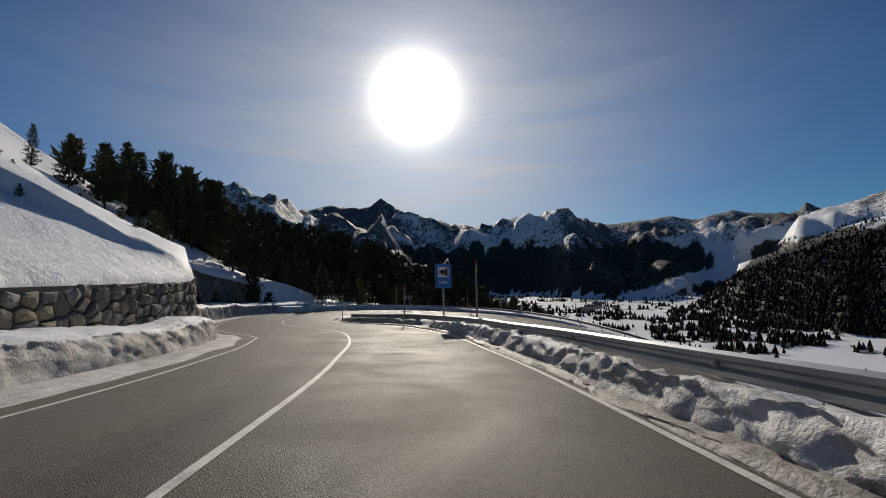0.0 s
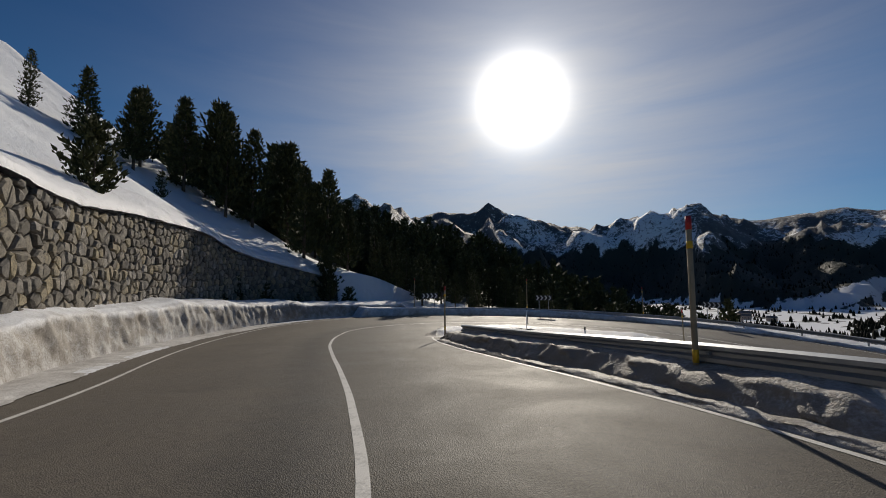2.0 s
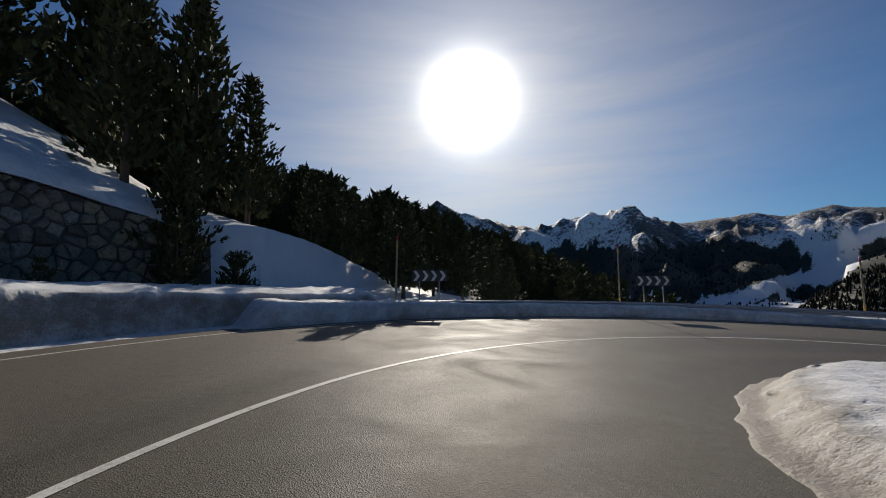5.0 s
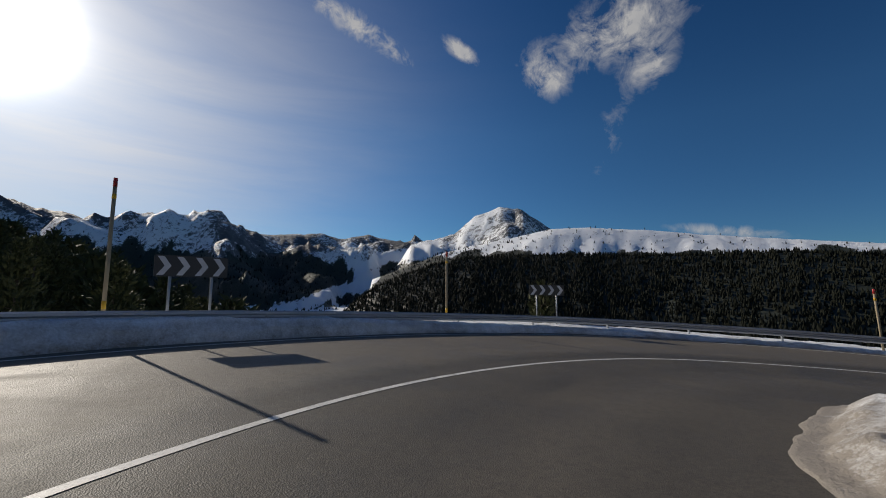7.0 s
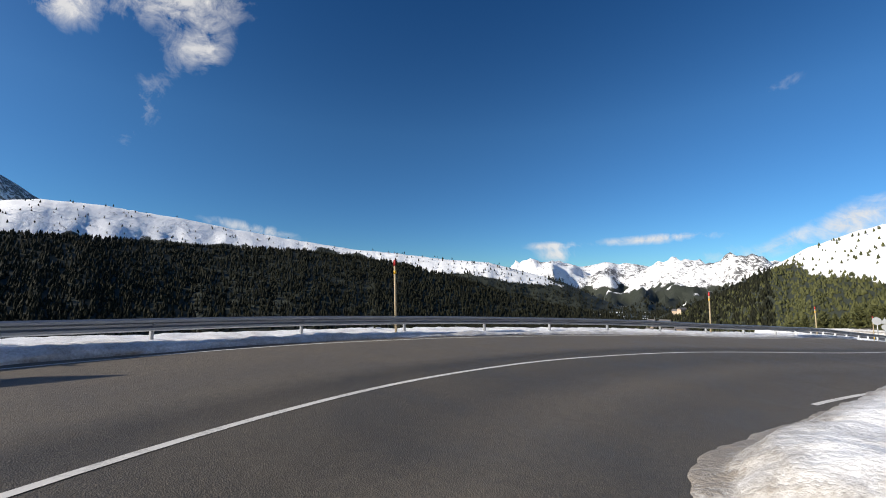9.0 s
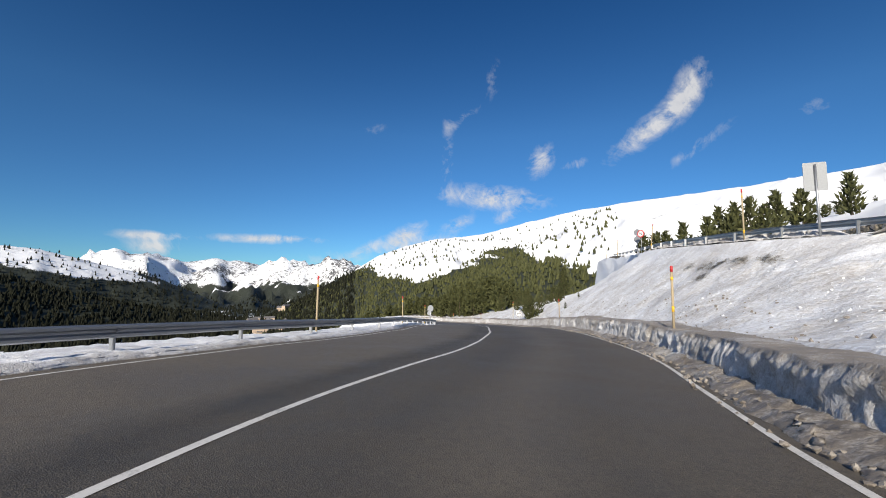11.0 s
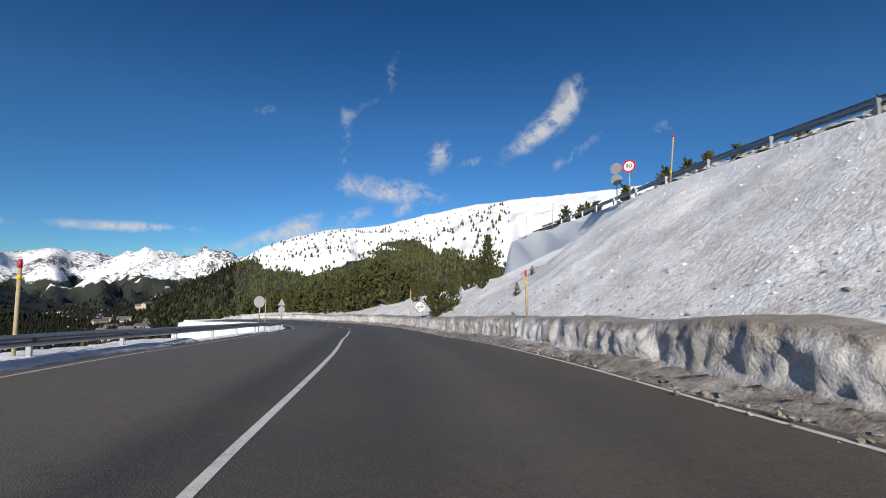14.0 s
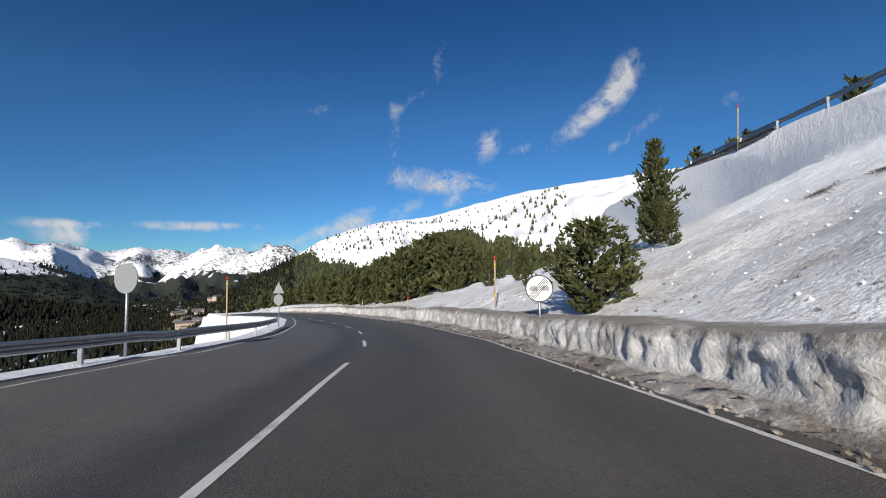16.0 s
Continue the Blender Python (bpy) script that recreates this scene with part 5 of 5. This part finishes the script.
# skyline of the wood beyond the bend, as bearing and height seen from the hairpin
WOOD_TOP = [(290, 28), (309.4, 27.4), (315.5, 28.9), (319.8, 29), (322.5, 24.5), (324.6, 17.9), (330.2, 17.3), (334.5, 16.4), (341, 14.9), (343.4, 12.0), (346.1, 13.3), (351.2, 12), (354.9, 11.1), (360, 8.7), (364.3, 7.3), (368.7, 5.1), (372.3, 3.7), (377.3, 1.5), (382, -0.5), (388, -3), (397, -5.5), (412, -7.5), (440, -9)]


def wood_cap(x, y):
    az = math.degrees(math.atan2(x + 10.9, y - 46.4)) % 360
    az = az + 360 if az < 180 else az
    el = np.interp(az, [p[0] for p in WOOD_TOP], [p[1] for p in WOOD_TOP])
    return -3.05 + math.hypot(x + 10.9, y - 46.4) * math.tan(radians(el))


BACKLIT = "tall dark pine of the wood above the bend"
# single trees on the slope above the wall
for x, y, h, k in ((-21.5, 34.2, 3.4, 4), (-46.8, 34.6, 5.5, 0), (-41.5, 37.3, 5.5, 1), (-41.1, 41, 4.5, 2), (-35.6, 42.5, 4.6, 1), (-65.8, 47.2, 8, 0), (-62.2, 41.4, 7.5, 2), (-57.5, 47.2, 6, 1), (-34.6, 45.7, 6.2, 0), (-32.7, 48.1, 7.2, 3), (-31.8, 52.3, 9.2, 0), (-34.4, 50.3, 7.5, 2), (-30.7, 55.3, 11, 2), (-28.9, 54.1, 8.5, 3), (-28.2, 57, 10.5, 0), (-26.3, 59.1, 10, 0), (-24.8, 61.3, 11, 3), (-27.6, 62.2, 12, 2), (-23.6, 64, 8.5, 0), (-29.9, 64.9, 13, 0), (-32.9, 59.5, 11, 3), (-36.2, 56.8, 9, 0), (-23.4, 58.7, 6, 2), (-23.3, 53.4, 1.8, 5), (-22.2, 57.1, 3.2, 5), (-21.2, 59.3, 2.4, 4), (-24.2, 50.1, 2.6, 5), (-25.9, 48.3, 2.4, 4), (-27.7, 45.8, 2, 5), (-25.1, 46.2, 1.5, 4), (-21.1, 66.6, 3.5, 4), (-19.8, 68.4, 4, 5)):
    pine(x * 1.1 if x < -27 else x, y, h, k, float(rng.uniform(0, 360)), BACKLIT if k < 4 else "small dark pine bush on the snow slope")
for x, y, h in ((-20.6, 18.8, 0.8), (-15.6, 16.5, 0.55), (-15, 21.2, 0.5), (-14, 20.8, 0.5), (-13.3, 21.8, 0.35), (-18.9, 16.9, 0.6), (-21, 20.6, 1.1), (-23, 19.3, 1), (-24.2, 21.5, 0.9), (-20.5, 18.9, 0.7), (-17.4, 21.6, 0.4), (-29.8, 30.9, 0.9), (-28.4, 26.5, 0.8)):
    pine(x, y, h, int(rng.choice([4, 5])), float(rng.uniform(0, 360)), "small dark pine bush on the snow slope", None, 1.1)


def grove(label, spots, seed):
    """Many pines joined into one mesh: x, y, ground, height, kind, width."""
    r = np.random.default_rng(seed)
    vs, fs, o = [], [], 0
    for x, y, g, h, kind, wide in spots:
        h0, crown, _ = KINDS[kind]
        if kind not in RAW:
            co = np.zeros(len(crown.vertices) * 3, np.float32)
            crown.vertices.foreach_get("co", co)
            ix = np.zeros(len(crown.loops), np.int32)
            crown.loops.foreach_get("vertex_index", ix)
            ring = np.array([(0.14 * math.cos(k * 1.257), 0.14 * math.sin(k * 1.257), -0.5) for k in range(5)] + [(0, 0, h0 * 0.9)])
            n = len(co) // 3
            stem = np.array([(n + k, n + (k + 1) % 5, n + 5) for k in range(5)])
            RAW[kind] = np.vstack([co.reshape(-1, 3), ring]), np.vstack([ix.reshape(-1, 3), stem])
        v, f = RAW[kind]
        k, a = h / h0, r.uniform(0, 6.28)
        c, q = math.cos(a) * k * wide, math.sin(a) * k * wide
        vs.append(np.stack([v[:, 0] * c - v[:, 1] * q + x, v[:, 0] * q + v[:, 1] * c + y, v[:, 2] * k + g - 0.05], 1))
        fs.append(f + o)
        o += len(v)
    me = mesh_quads("pine_grove", np.vstack(vs), np.vstack(fs), NEEDLES, False)
    tagged(new("pine_grove", me), label, "pine wood", kind="stuff")


RAW = {}


def free_spots(seed, count, centre, az0, az1, d0, d1, power, gap):
    """Random places by bearing and distance that keep clear of the road: bearing, distance, x, y, ground."""
    r = np.random.default_rng(seed)
    az, d = r.uniform(az0, az1, count), d0 + (d1 - d0) * r.uniform(0, 1, count) ** power
    x, y = centre[0] + d * np.sin(np.radians(az)), centre[1] + d * np.cos(np.radians(az))
    at, off, dist = nearest(x, y, range(0, len(ROAD), 2))
    ok = ((off > WL[at] + gap) | (-off > WR[at] + gap)) & (dist > gap + 4)
    az, d, x, y = az[ok], d[ok], x[ok], y[ok]
    over = np.where(off > 0, off - WL[at], -off - WR[at])[ok]
    return zip(az, d, x, y, ground_height(x, y), over)


# the wood beyond the bend
placed, joined = 0, []
for az, d, x, y, g, over in free_spots(21, 2600, (-10.9, 46.4), 300, 432, 22, 127, 0.8, 4.2):
    if y < 66 or (x < -20 and y < 70):
        continue
    h = min(wood_cap(x, y) - g, 17.0, -3.4 - g + 0.40 * over if az > 364 else 17.0) * rng.uniform(0.74, 1.0)
    if h < 3.2:
        continue
    if d > 60 or placed > 150:
        if len(joined) < 300:
            joined.append((x, y, g, h, int(rng.choice([6, 6, 7, 8])), rng.uniform(0.95, 1.25) * (0.75 + 0.25 * min(1, 9 / h))))
        continue
    kind = int(rng.choice([0, 0, 1, 2, 3])) if d < 46 else int(rng.choice([6, 6, 7, 8]))
    pine(x, y, h, kind, float(rng.uniform(0, 360)), BACKLIT if az < 372 else "dark pine on the slope below the road", g, rng.uniform(0.95, 1.3) * (0.72 + 0.28 * min(1, 9 / h)))
    placed += 1
grove("dark backlit pine wood beyond the hairpin", joined, 71)
# beside the lower road
SUNLIT = "sunlit olive green pine bush on the snowy bank"
for x, y, h, k, w in ((18.2, -13.5, 3.0, 4, 1.25), (17.0, -14.8, 2.1, 5, 1.3), (13.6, -21.6, 5.0, 2, 0.95), (14.3, -19.6, 1.95, 4, 1.2), (14.4, -17.6, 1.46, 5, 1.1), (19.8, -24.7, 1.83, 5, 1), (17.5, -27.4, 2.68, 5, 1), (15.6, -30.8, 2.93, 4, 1), (20, -34.7, 2.68, 4, 1), (22.9, -37.5, 3.17, 5, 1), (26.8, -42.9, 3.66, 4, 1), (17.2, -41.9, 2.93, 5, 1), (14.7, -37.2, 1.95, 5, 1), (13.3, -1.6, 0.73, 5, 1), (11.8, -5.5, 0.61, 5, 1), (15.6, 64.2, 3.2, 9, 1)):
    pine(x, y, h, k, float(rng.uniform(0, 360)), SUNLIT, None, w)
placed, joined = 0, []
for az, d, x, y, g, over in free_spots(22, 2200, (20.6, -0.3), 141, 178, 46, 196, 0.9, 3.5):
    if y > -33 - 0.9 * max(0, az - 171) or (az > 171 and rng.uniform() < 0.5):
        continue
    top = -7.9 + d * math.tan(radians(float(np.interp(az, *NORTH_WOOD))))
    h = min(top - g, 9.0) * rng.uniform(0.7, 1.05)
    if h < 1.6:
        continue
    if d > 68 or placed >= 70:
        if len(joined) < 330:
            joined.append((x, y, g, h, int(rng.choice([6, 7, 8, 9, 9])), rng.uniform(1.0, 1.35)))
        continue
    pine(x, y, h, int(rng.choice([6, 7, 8, 9, 9])), float(rng.uniform(0, 360)), "sunlit olive green pine of the wood beside the road", g, rng.uniform(1.0, 1.35))
    placed += 1
grove("sunlit olive pine wood on the flank beside the road", joined, 72)
# above the upper road
for x, y, top, k, w in ((-6.9, -49.7, 10.3, 9, 1), (-9.4, -31.5, 10.4, 8, 0.9), (-11.1, -24.7, 9.7, 8, 0.9), (-12.2, -18.6, 8.6, 9, 1), (-13.2, -38.4, 13.1, 8, 0.9), (-14.4, -34.8, 13.1, 8, 0.95), (-16, -32.9, 13.6, 8, 0.95), (-19.4, -32.4, 14.2, 9, 0.9), (-16.8, -19.3, 11.1, 9, 1), (-18.9, -13.5, 11.4, 8, 0.9), (-20.8, -8.8, 11.2, 8, 0.9), (-25.4, -8.1, 12.4, 9, 1), (-25.1, -4.2, 12.6, 6, 0.95), (-29.1, 2.2, 15.4, 6, 1), (-4.2, -59.4, 11.1, 9, 1), (-5.2, -52.7, 9.8, 9, 1), (-5.5, -50.1, 9.9, 8, 0.9), (-7.3, -37.9, 10.4, 8, 0.9), (-8.5, -28.8, 7.7, 8, 0.9), (-10, -23.8, 9.4, 8, 1)):
    g = gz(x, y)
    pine(x, y, max(0.72 * (top - g), 1.2), k, float(rng.uniform(0, 360)), "sunlit olive green pine above the upper road", g, w)
for _ in range(46):
    x, y = rng.uniform(-75, -14), rng.uniform(-130, 10)
    pine(x, y, rng.uniform(0.8, 2.6), int(rng.choice([4, 5, 9])), float(rng.uniform(0, 360)), "sunlit olive green pine above the upper road")


def twig_mesh(seed, height):
    """A bare sapling: stems that fork into fine twigs."""
    r = np.random.default_rng(seed)
    v, f = [], []

    def stick(p, q, r0, r1):
        ax = (q - p) / np.linalg.norm(q - p)
        sx = np.cross(ax, (0.3, 0.9, 0.2))
        sx /= np.linalg.norm(sx)
        sy = np.cross(ax, sx)
        o = len(v)
        for c, rad in ((p, r0), (q, r1)):
            for k in range(4):
                v.append(c + rad * (sx * math.cos(k * 1.57) + sy * math.sin(k * 1.57)))
        for k in range(4):
            f.append((o + k, o + (k + 1) % 4, o + 4 + (k + 1) % 4, o + 4 + k))

    def grow(p, way, ln, rad, depth):
        q = p + way * ln
        stick(p, q, rad, rad * 0.65)
        if depth:
            for _ in range(3 if depth > 1 else 4):
                w = way + r.normal(0, 0.34, 3)
                w[2] = abs(w[2]) * 0.9 + 0.2
                grow(p + way * ln * r.uniform(0.45, 1.0), w / np.linalg.norm(w), ln * r.uniform(0.5, 0.72), rad * 0.6, depth - 1)

    for _ in range(3):
        w = np.array([r.normal(0, 0.22), r.normal(0, 0.22), 1.0])
        grow(np.array([r.normal(0, 0.12), r.normal(0, 0.12), -0.15]), w / np.linalg.norm(w), height * 0.48, 0.022, 3)
    return mesh_quads("stems", np.array(v), np.array(f), TWIG, False)


for i, (x, y, h) in enumerate(((-12.9, 10.7, 2.3), (-13.3, 11.5, 2.7), (-12.5, 11.3, 1.7), (-13.8, 9.6, 2.2), (-6.4, 4.3, 1.3))):
    sap = tagged(new("sapling"), "bare brown sapling standing in the snow", "sapling", "bare saplings")
    child("stems", twig_mesh(200 + i, h), sap)
    sap.matrix_basis = pose(x, y, gz(x, y), 0, 0, 70 * i)

# wire fence along the edge of the slope above the wall
fence = tagged(new("fence"), "thin wire fence on grey stakes above the stone wall", "wire fence")
line = [(-22.6, 37.5), (-23.6, 39.7), (-24.4, 41.9), (-25.1, 44.2), (-25.8, 46.5), (-26.1, 48.9), (-26.3, 51.3), (-26, 53.7), (-25.2, 55.9), (-24, 58)]
tops = []
for x, y in line:
    g = gz(x, y)
    part("stake", rod(0.035, 0.03, g - 0.4, g + 1.15, 6, (x, y)), SIGN_GREY, fence)
    tops.append((x, y, g))
for up in (0.45, 0.8, 1.1):
    for (x, y, z), (x2, y2, z2) in zip(tops[:-1], tops[1:]):
        a, b = Vector((x, y, z + up)), Vector((x2, y2, z2 + up))
        bm = rod(0.006, 0.006, 0, (b - a).length, 4)
        bmesh.ops.transform(bm, matrix=Matrix.Translation(a) @ (b - a).to_track_quat("Z", "Y").to_matrix().to_4x4(), verts=bm.verts)
        part("wire", bm, STEEL, fence)


def lattice_mast(x, y, height, width):
    """A slender four-legged mast with crossed bracing."""
    root = tagged(new("lattice_mast"), "grey steel lattice mast on the snowy ridge", "mast")
    z0 = gz(x, y) - 0.5

    def strut(a, b, r, name):
        a, b = Vector(a), Vector(b)
        bm = rod(r, r, 0, (b - a).length, 5)
        bmesh.ops.transform(bm, matrix=Matrix.Translation(a) @ (b - a).to_track_quat("Z", "Y").to_matrix().to_4x4(), verts=bm.verts)
        part(name, bm, STEEL, root)

    ring = lambda u: [(sx * width * (1 - 0.6 * u) / 2, sy * width * (1 - 0.6 * u) / 2, height * u) for sx, sy in ((-1, -1), (1, -1), (1, 1), (-1, 1))]
    levels = [ring(k / 5) for k in range(6)]
    for q in range(4):
        strut(levels[0][q], levels[5][q], 0.11 * height / 20, "leg")
        for k in range(5):
            strut(levels[k][q], levels[k + 1][(q + 1) % 4], 0.07 * height / 20, "brace")
    root.matrix_basis = pose(x, y, z0, 0, 0, 20)


lattice_mast(-345.8, 300, 26, 5.0)
lattice_mast(-60, -420, 22, 4.0)


# ---------------------------------------------------------------- loose snow and thawed turf
def clods(label, xy, sizes, mat, seed, sink=0.25):
    r = np.random.default_rng(seed)
    n = len(xy)
    z = ground_height(xy[:, 0], xy[:, 1])
    base = np.array([(1, 0, 0), (-1, 0, 0), (0, 1, 0), (0, -1, 0), (0, 0, 1), (0, 0, -1), (.6, .6, .5), (-.6, .6, .5), (.6, -.6, .5), (-.6, -.6, .5)])
    tri = np.array([(0, 6, 8), (2, 6, 0), (4, 8, 6), (2, 7, 6), (1, 9, 7), (2, 1, 7), (4, 6, 7), (4, 7, 9), (3, 8, 9), (4, 9, 8), (3, 0, 8), (1, 3, 9), (0, 5, 2), (2, 5, 1), (1, 5, 3), (3, 5, 0)])
    v = base[None] * sizes[:, None, None] * r.uniform(0.6, 1.25, (n, len(base), 1)) * r.uniform(0.7, 1.2, (n, 1, 3))
    a = r.uniform(0, 6.28, n)
    x2 = v[:, :, 0] * np.cos(a)[:, None] - v[:, :, 1] * np.sin(a)[:, None]
    y2 = v[:, :, 0] * np.sin(a)[:, None] + v[:, :, 1] * np.cos(a)[:, None]
    v = np.stack([x2 + xy[:, 0:1], y2 + xy[:, 1:2], v[:, :, 2] + (z + sizes * sink)[:, None]], -1)
    f = (tri[None] + (np.arange(n) * len(base))[:, None, None]).reshape(-1, 3)
    me = mesh_quads("snow_clods", v.reshape(-1, 3), f, mat, False)
    tagged(new("snow_clods", me), label, "snow clods", kind="stuff")


def on_slope(seed, n, d0, d1):
    r = np.random.default_rng(seed)
    xy = np.stack([r.uniform(2.5, 23, n), r.uniform(-36, 44, n)], 1)
    a = level(xy[:, 0], xy[:, 1], 0, TIP)
    b = level(xy[:, 0], xy[:, 1], TIP)
    up, low = -a[1] - a[5], -b[1] - b[5]
    return xy[(up > 1.6) & (low > d0) & (low < d1)]


pts = on_slope(301, 5500, 2.6, 11)
clods("lumps of rolled snow strewn over the slope", pts, 0.015 + 0.050 * np.random.default_rng(5).uniform(0, 1, len(pts)) ** 5, SNOW, 302, -0.1)
pts = on_slope(303, 5000, 1.6, 4.5)
clods("dirty crumbs of snow behind the bank", pts, 0.02 + 0.05 * np.random.default_rng(6).uniform(0, 1, len(pts)) ** 3, CRUMBS, 304, 0.2)


r = np.random.default_rng(311)
foot = r.integers(station(16.4, 41), station(27, -18), 5200)
out = r.uniform(0.12, 0.75, 5200)
pts = ROAD[foot, :2] - NRM[foot] * (WR[foot] + out)[:, None] + r.uniform(-0.3, 0.3, (5200, 2))
clods("gritty crumbs of old snow fallen from the ploughed bank", pts, 0.012 + 0.045 * r.uniform(0, 1, 5200) ** 3, CRUMBS, 312, 3.0)


def turf(x, y, w, h, seed):
    """A thawed patch: flattened stems of old grass lying downhill."""
    r = np.random.default_rng(seed)
    n = int(330 * w * h)
    px, py = x + r.normal(0, w / 3.2, n), y + r.normal(0, h / 3.2, n)
    z = ground_height(px, py)
    ln = r.uniform(0.10, 0.26, n)
    a = r.normal(0.0, 0.5, n)
    d = np.stack([np.cos(a), np.sin(a), -0.55 + r.uniform(0, 0.55, n)], 1)
    p = np.stack([px, py, z + 0.01], 1)
    side = np.stack([-np.sin(a), np.cos(a), np.zeros(n)], 1) * 0.014
    v = np.stack([p - side, p + side, p + d * ln[:, None] + (0, 0, 0.06)], 1).reshape(-1, 3)
    f = np.arange(3 * n).reshape(-1, 3)
    tagged(new("dry_grass", mesh_quads("dry_grass", v, f, SOIL, False)), "patch of flattened brown grass thawed out of the snow", "dry grass", kind="stuff")


for i, (x, y, w, h) in enumerate(((5.1, 17.3, 0.7, 1.1), (4.9, 18.8, 0.8, 1.7), (4.4, 20.6, 0.6, 1.5), (3.9, 22.4, 0.6, 1.6), (5.9, 19.6, 0.5, 1.2), (5.4, 15.4, 0.5, 0.8), (10.7, -15.2, 0.84, 0.8), (9.8, -13.9, 0.72, 0.9), (9.8, -12.6, 0.6, 0.5), (8.6, -9.8, 0.6, 0.6))):
    turf(x, y, w, h, 400 + i)


def forest(name, label, pick, count, seed, h0, h1, slim=0.30, leaf=None):
    """Many small far pines in one mesh."""
    r = np.random.default_rng(seed)
    az, d = pick(r, count * 6)
    x, y = EYE[0] + np.sin(np.radians(az)) * d, EYE[1] + np.cos(np.radians(az)) * d
    z, rock, wood, grit = ground_height(x, y, True)
    ok = r.uniform(0, 1, len(x)) < wood
    x, y, z = x[ok][:count], y[ok][:count], z[ok][:count]
    n = len(x)
    h = r.uniform(h0, h1, n)
    k = 5
    verts = np.zeros((n, 3 * k + 1, 3))
    for ring, (zz, rr) in enumerate(((0.04, 1.0), (0.30, 0.95), (0.62, 0.55))):
        for j in range(k):
            a = 6.283 * (j + 0.5 * ring) / k + r.uniform(-.3, .3, n)
            rad = h * slim * rr * r.uniform(0.6, 1.25, n)
            verts[:, ring * k + j] = np.stack([x + rad * np.cos(a), y + rad * np.sin(a), z - 0.3 + h * (zz + r.uniform(-.05, .05, n))], 1)
    verts[:, 3 * k] = np.stack([x + r.normal(0, .25, n), y + r.normal(0, .25, n), z + h], 1)
    f = []
    for ring in range(2):
        for j in range(k):
            j2 = (j + 1) % k
            f += [(ring * k + j, ring * k + j2, (ring + 1) * k + j), (ring * k + j2, (ring + 1) * k + j2, (ring + 1) * k + j)]
    for j in range(k):
        f.append((2 * k + j, 2 * k + (j + 1) % k, 3 * k))
    f = np.array(f)
    faces = (f[None] + (np.arange(n) * (3 * k + 1))[:, None, None]).reshape(-1, 3)
    me = mesh_quads(name, verts.reshape(-1, 3), faces, leaf or SHADED_NEEDLES, False)
    tagged(new(name, me), label, "forest", kind="stuff")


# forests default to needles with shade in the colour; the sunlit flank takes plain ones
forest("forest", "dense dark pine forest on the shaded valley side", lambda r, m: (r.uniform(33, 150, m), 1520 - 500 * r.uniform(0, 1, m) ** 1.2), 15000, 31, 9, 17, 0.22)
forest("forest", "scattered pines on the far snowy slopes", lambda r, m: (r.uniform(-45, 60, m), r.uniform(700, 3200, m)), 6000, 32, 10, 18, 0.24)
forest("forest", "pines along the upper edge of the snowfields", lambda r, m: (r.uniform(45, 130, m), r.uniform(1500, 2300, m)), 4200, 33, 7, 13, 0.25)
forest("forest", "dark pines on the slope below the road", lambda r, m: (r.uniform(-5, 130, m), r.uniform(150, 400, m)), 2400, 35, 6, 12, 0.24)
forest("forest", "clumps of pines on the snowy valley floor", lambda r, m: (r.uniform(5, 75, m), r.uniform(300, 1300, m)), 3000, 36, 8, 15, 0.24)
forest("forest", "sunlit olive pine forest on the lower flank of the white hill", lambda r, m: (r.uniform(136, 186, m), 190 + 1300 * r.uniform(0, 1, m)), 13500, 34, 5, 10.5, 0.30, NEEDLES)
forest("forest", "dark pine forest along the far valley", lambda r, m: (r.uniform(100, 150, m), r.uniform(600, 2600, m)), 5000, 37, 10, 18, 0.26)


# ---------------------------------------------------------------- far houses
STUCCO = plain("house_wall", (0.52, 0.40, 0.30), 0.9)
SLATE = plain("house_roof", (0.13, 0.125, 0.13), 0.8)
PANE = plain("window_glass", (0.03, 0.035, 0.045), 0.2)


def house(w, d, h, storeys):
    root = tagged(new("house"), "pale mountain house with a dark pitched roof in the valley", "house", "houses of the valley village")
    part("wall", box(w, d, h, (0, 0, h / 2 - 1)), STUCCO, root)
    bm = bmesh.new()
    e, o = 0.6, h - 1
    p = [bm.verts.new(c) for c in ((-w / 2 - e, -d / 2 - e, o), (w / 2 + e, -d / 2 - e, o), (w / 2 + e, d / 2 + e, o), (-w / 2 - e, d / 2 + e, o), (-w / 2 - e, 0, o + d * 0.42), (w / 2 + e, 0, o + d * 0.42))]
    for f in ((0, 1, 5, 4), (2, 3, 4, 5), (0, 4, 3), (1, 2, 5), (3, 2, 1, 0)):
        bm.faces.new([p[i] for i in f])
    part("roof", bm, SLATE, root, "dark slate roof")
    for st in range(storeys):
        for k in range(int(w / 3.2)):
            for side in (-1, 1):
                part("window", box(1.1, 0.12, 1.3, (-w / 2 + 1.8 + 3.2 * k, side * d / 2, 0.7 + 2.8 * st)), PANE, root)
    return root


BUILT = {}
r = random.Random(8)
for k in range(34):
    if k < 24:
        az, d = r.uniform(137.0, 141.5), r.uniform(1050, 1500)
    else:
        az, d = r.uniform(22, 27), r.uniform(1350, 1600)
    x, y = EYE[0] + d * math.sin(radians(az)), EYE[1] + d * math.cos(radians(az))
    size = k % 3
    w, dd, h, st = ((14, 10, 8, 2), (22, 12, 11, 3), (30, 13, 15, 4))[size]
    if size not in BUILT:
        ob = BUILT[size] = house(w, dd, h, st)
    else:
        ob = copy_thing(BUILT[size], Matrix.Identity(4))
    ob.matrix_basis = pose(x, y, gz(x, y), 0, 0, r.uniform(0, 180))
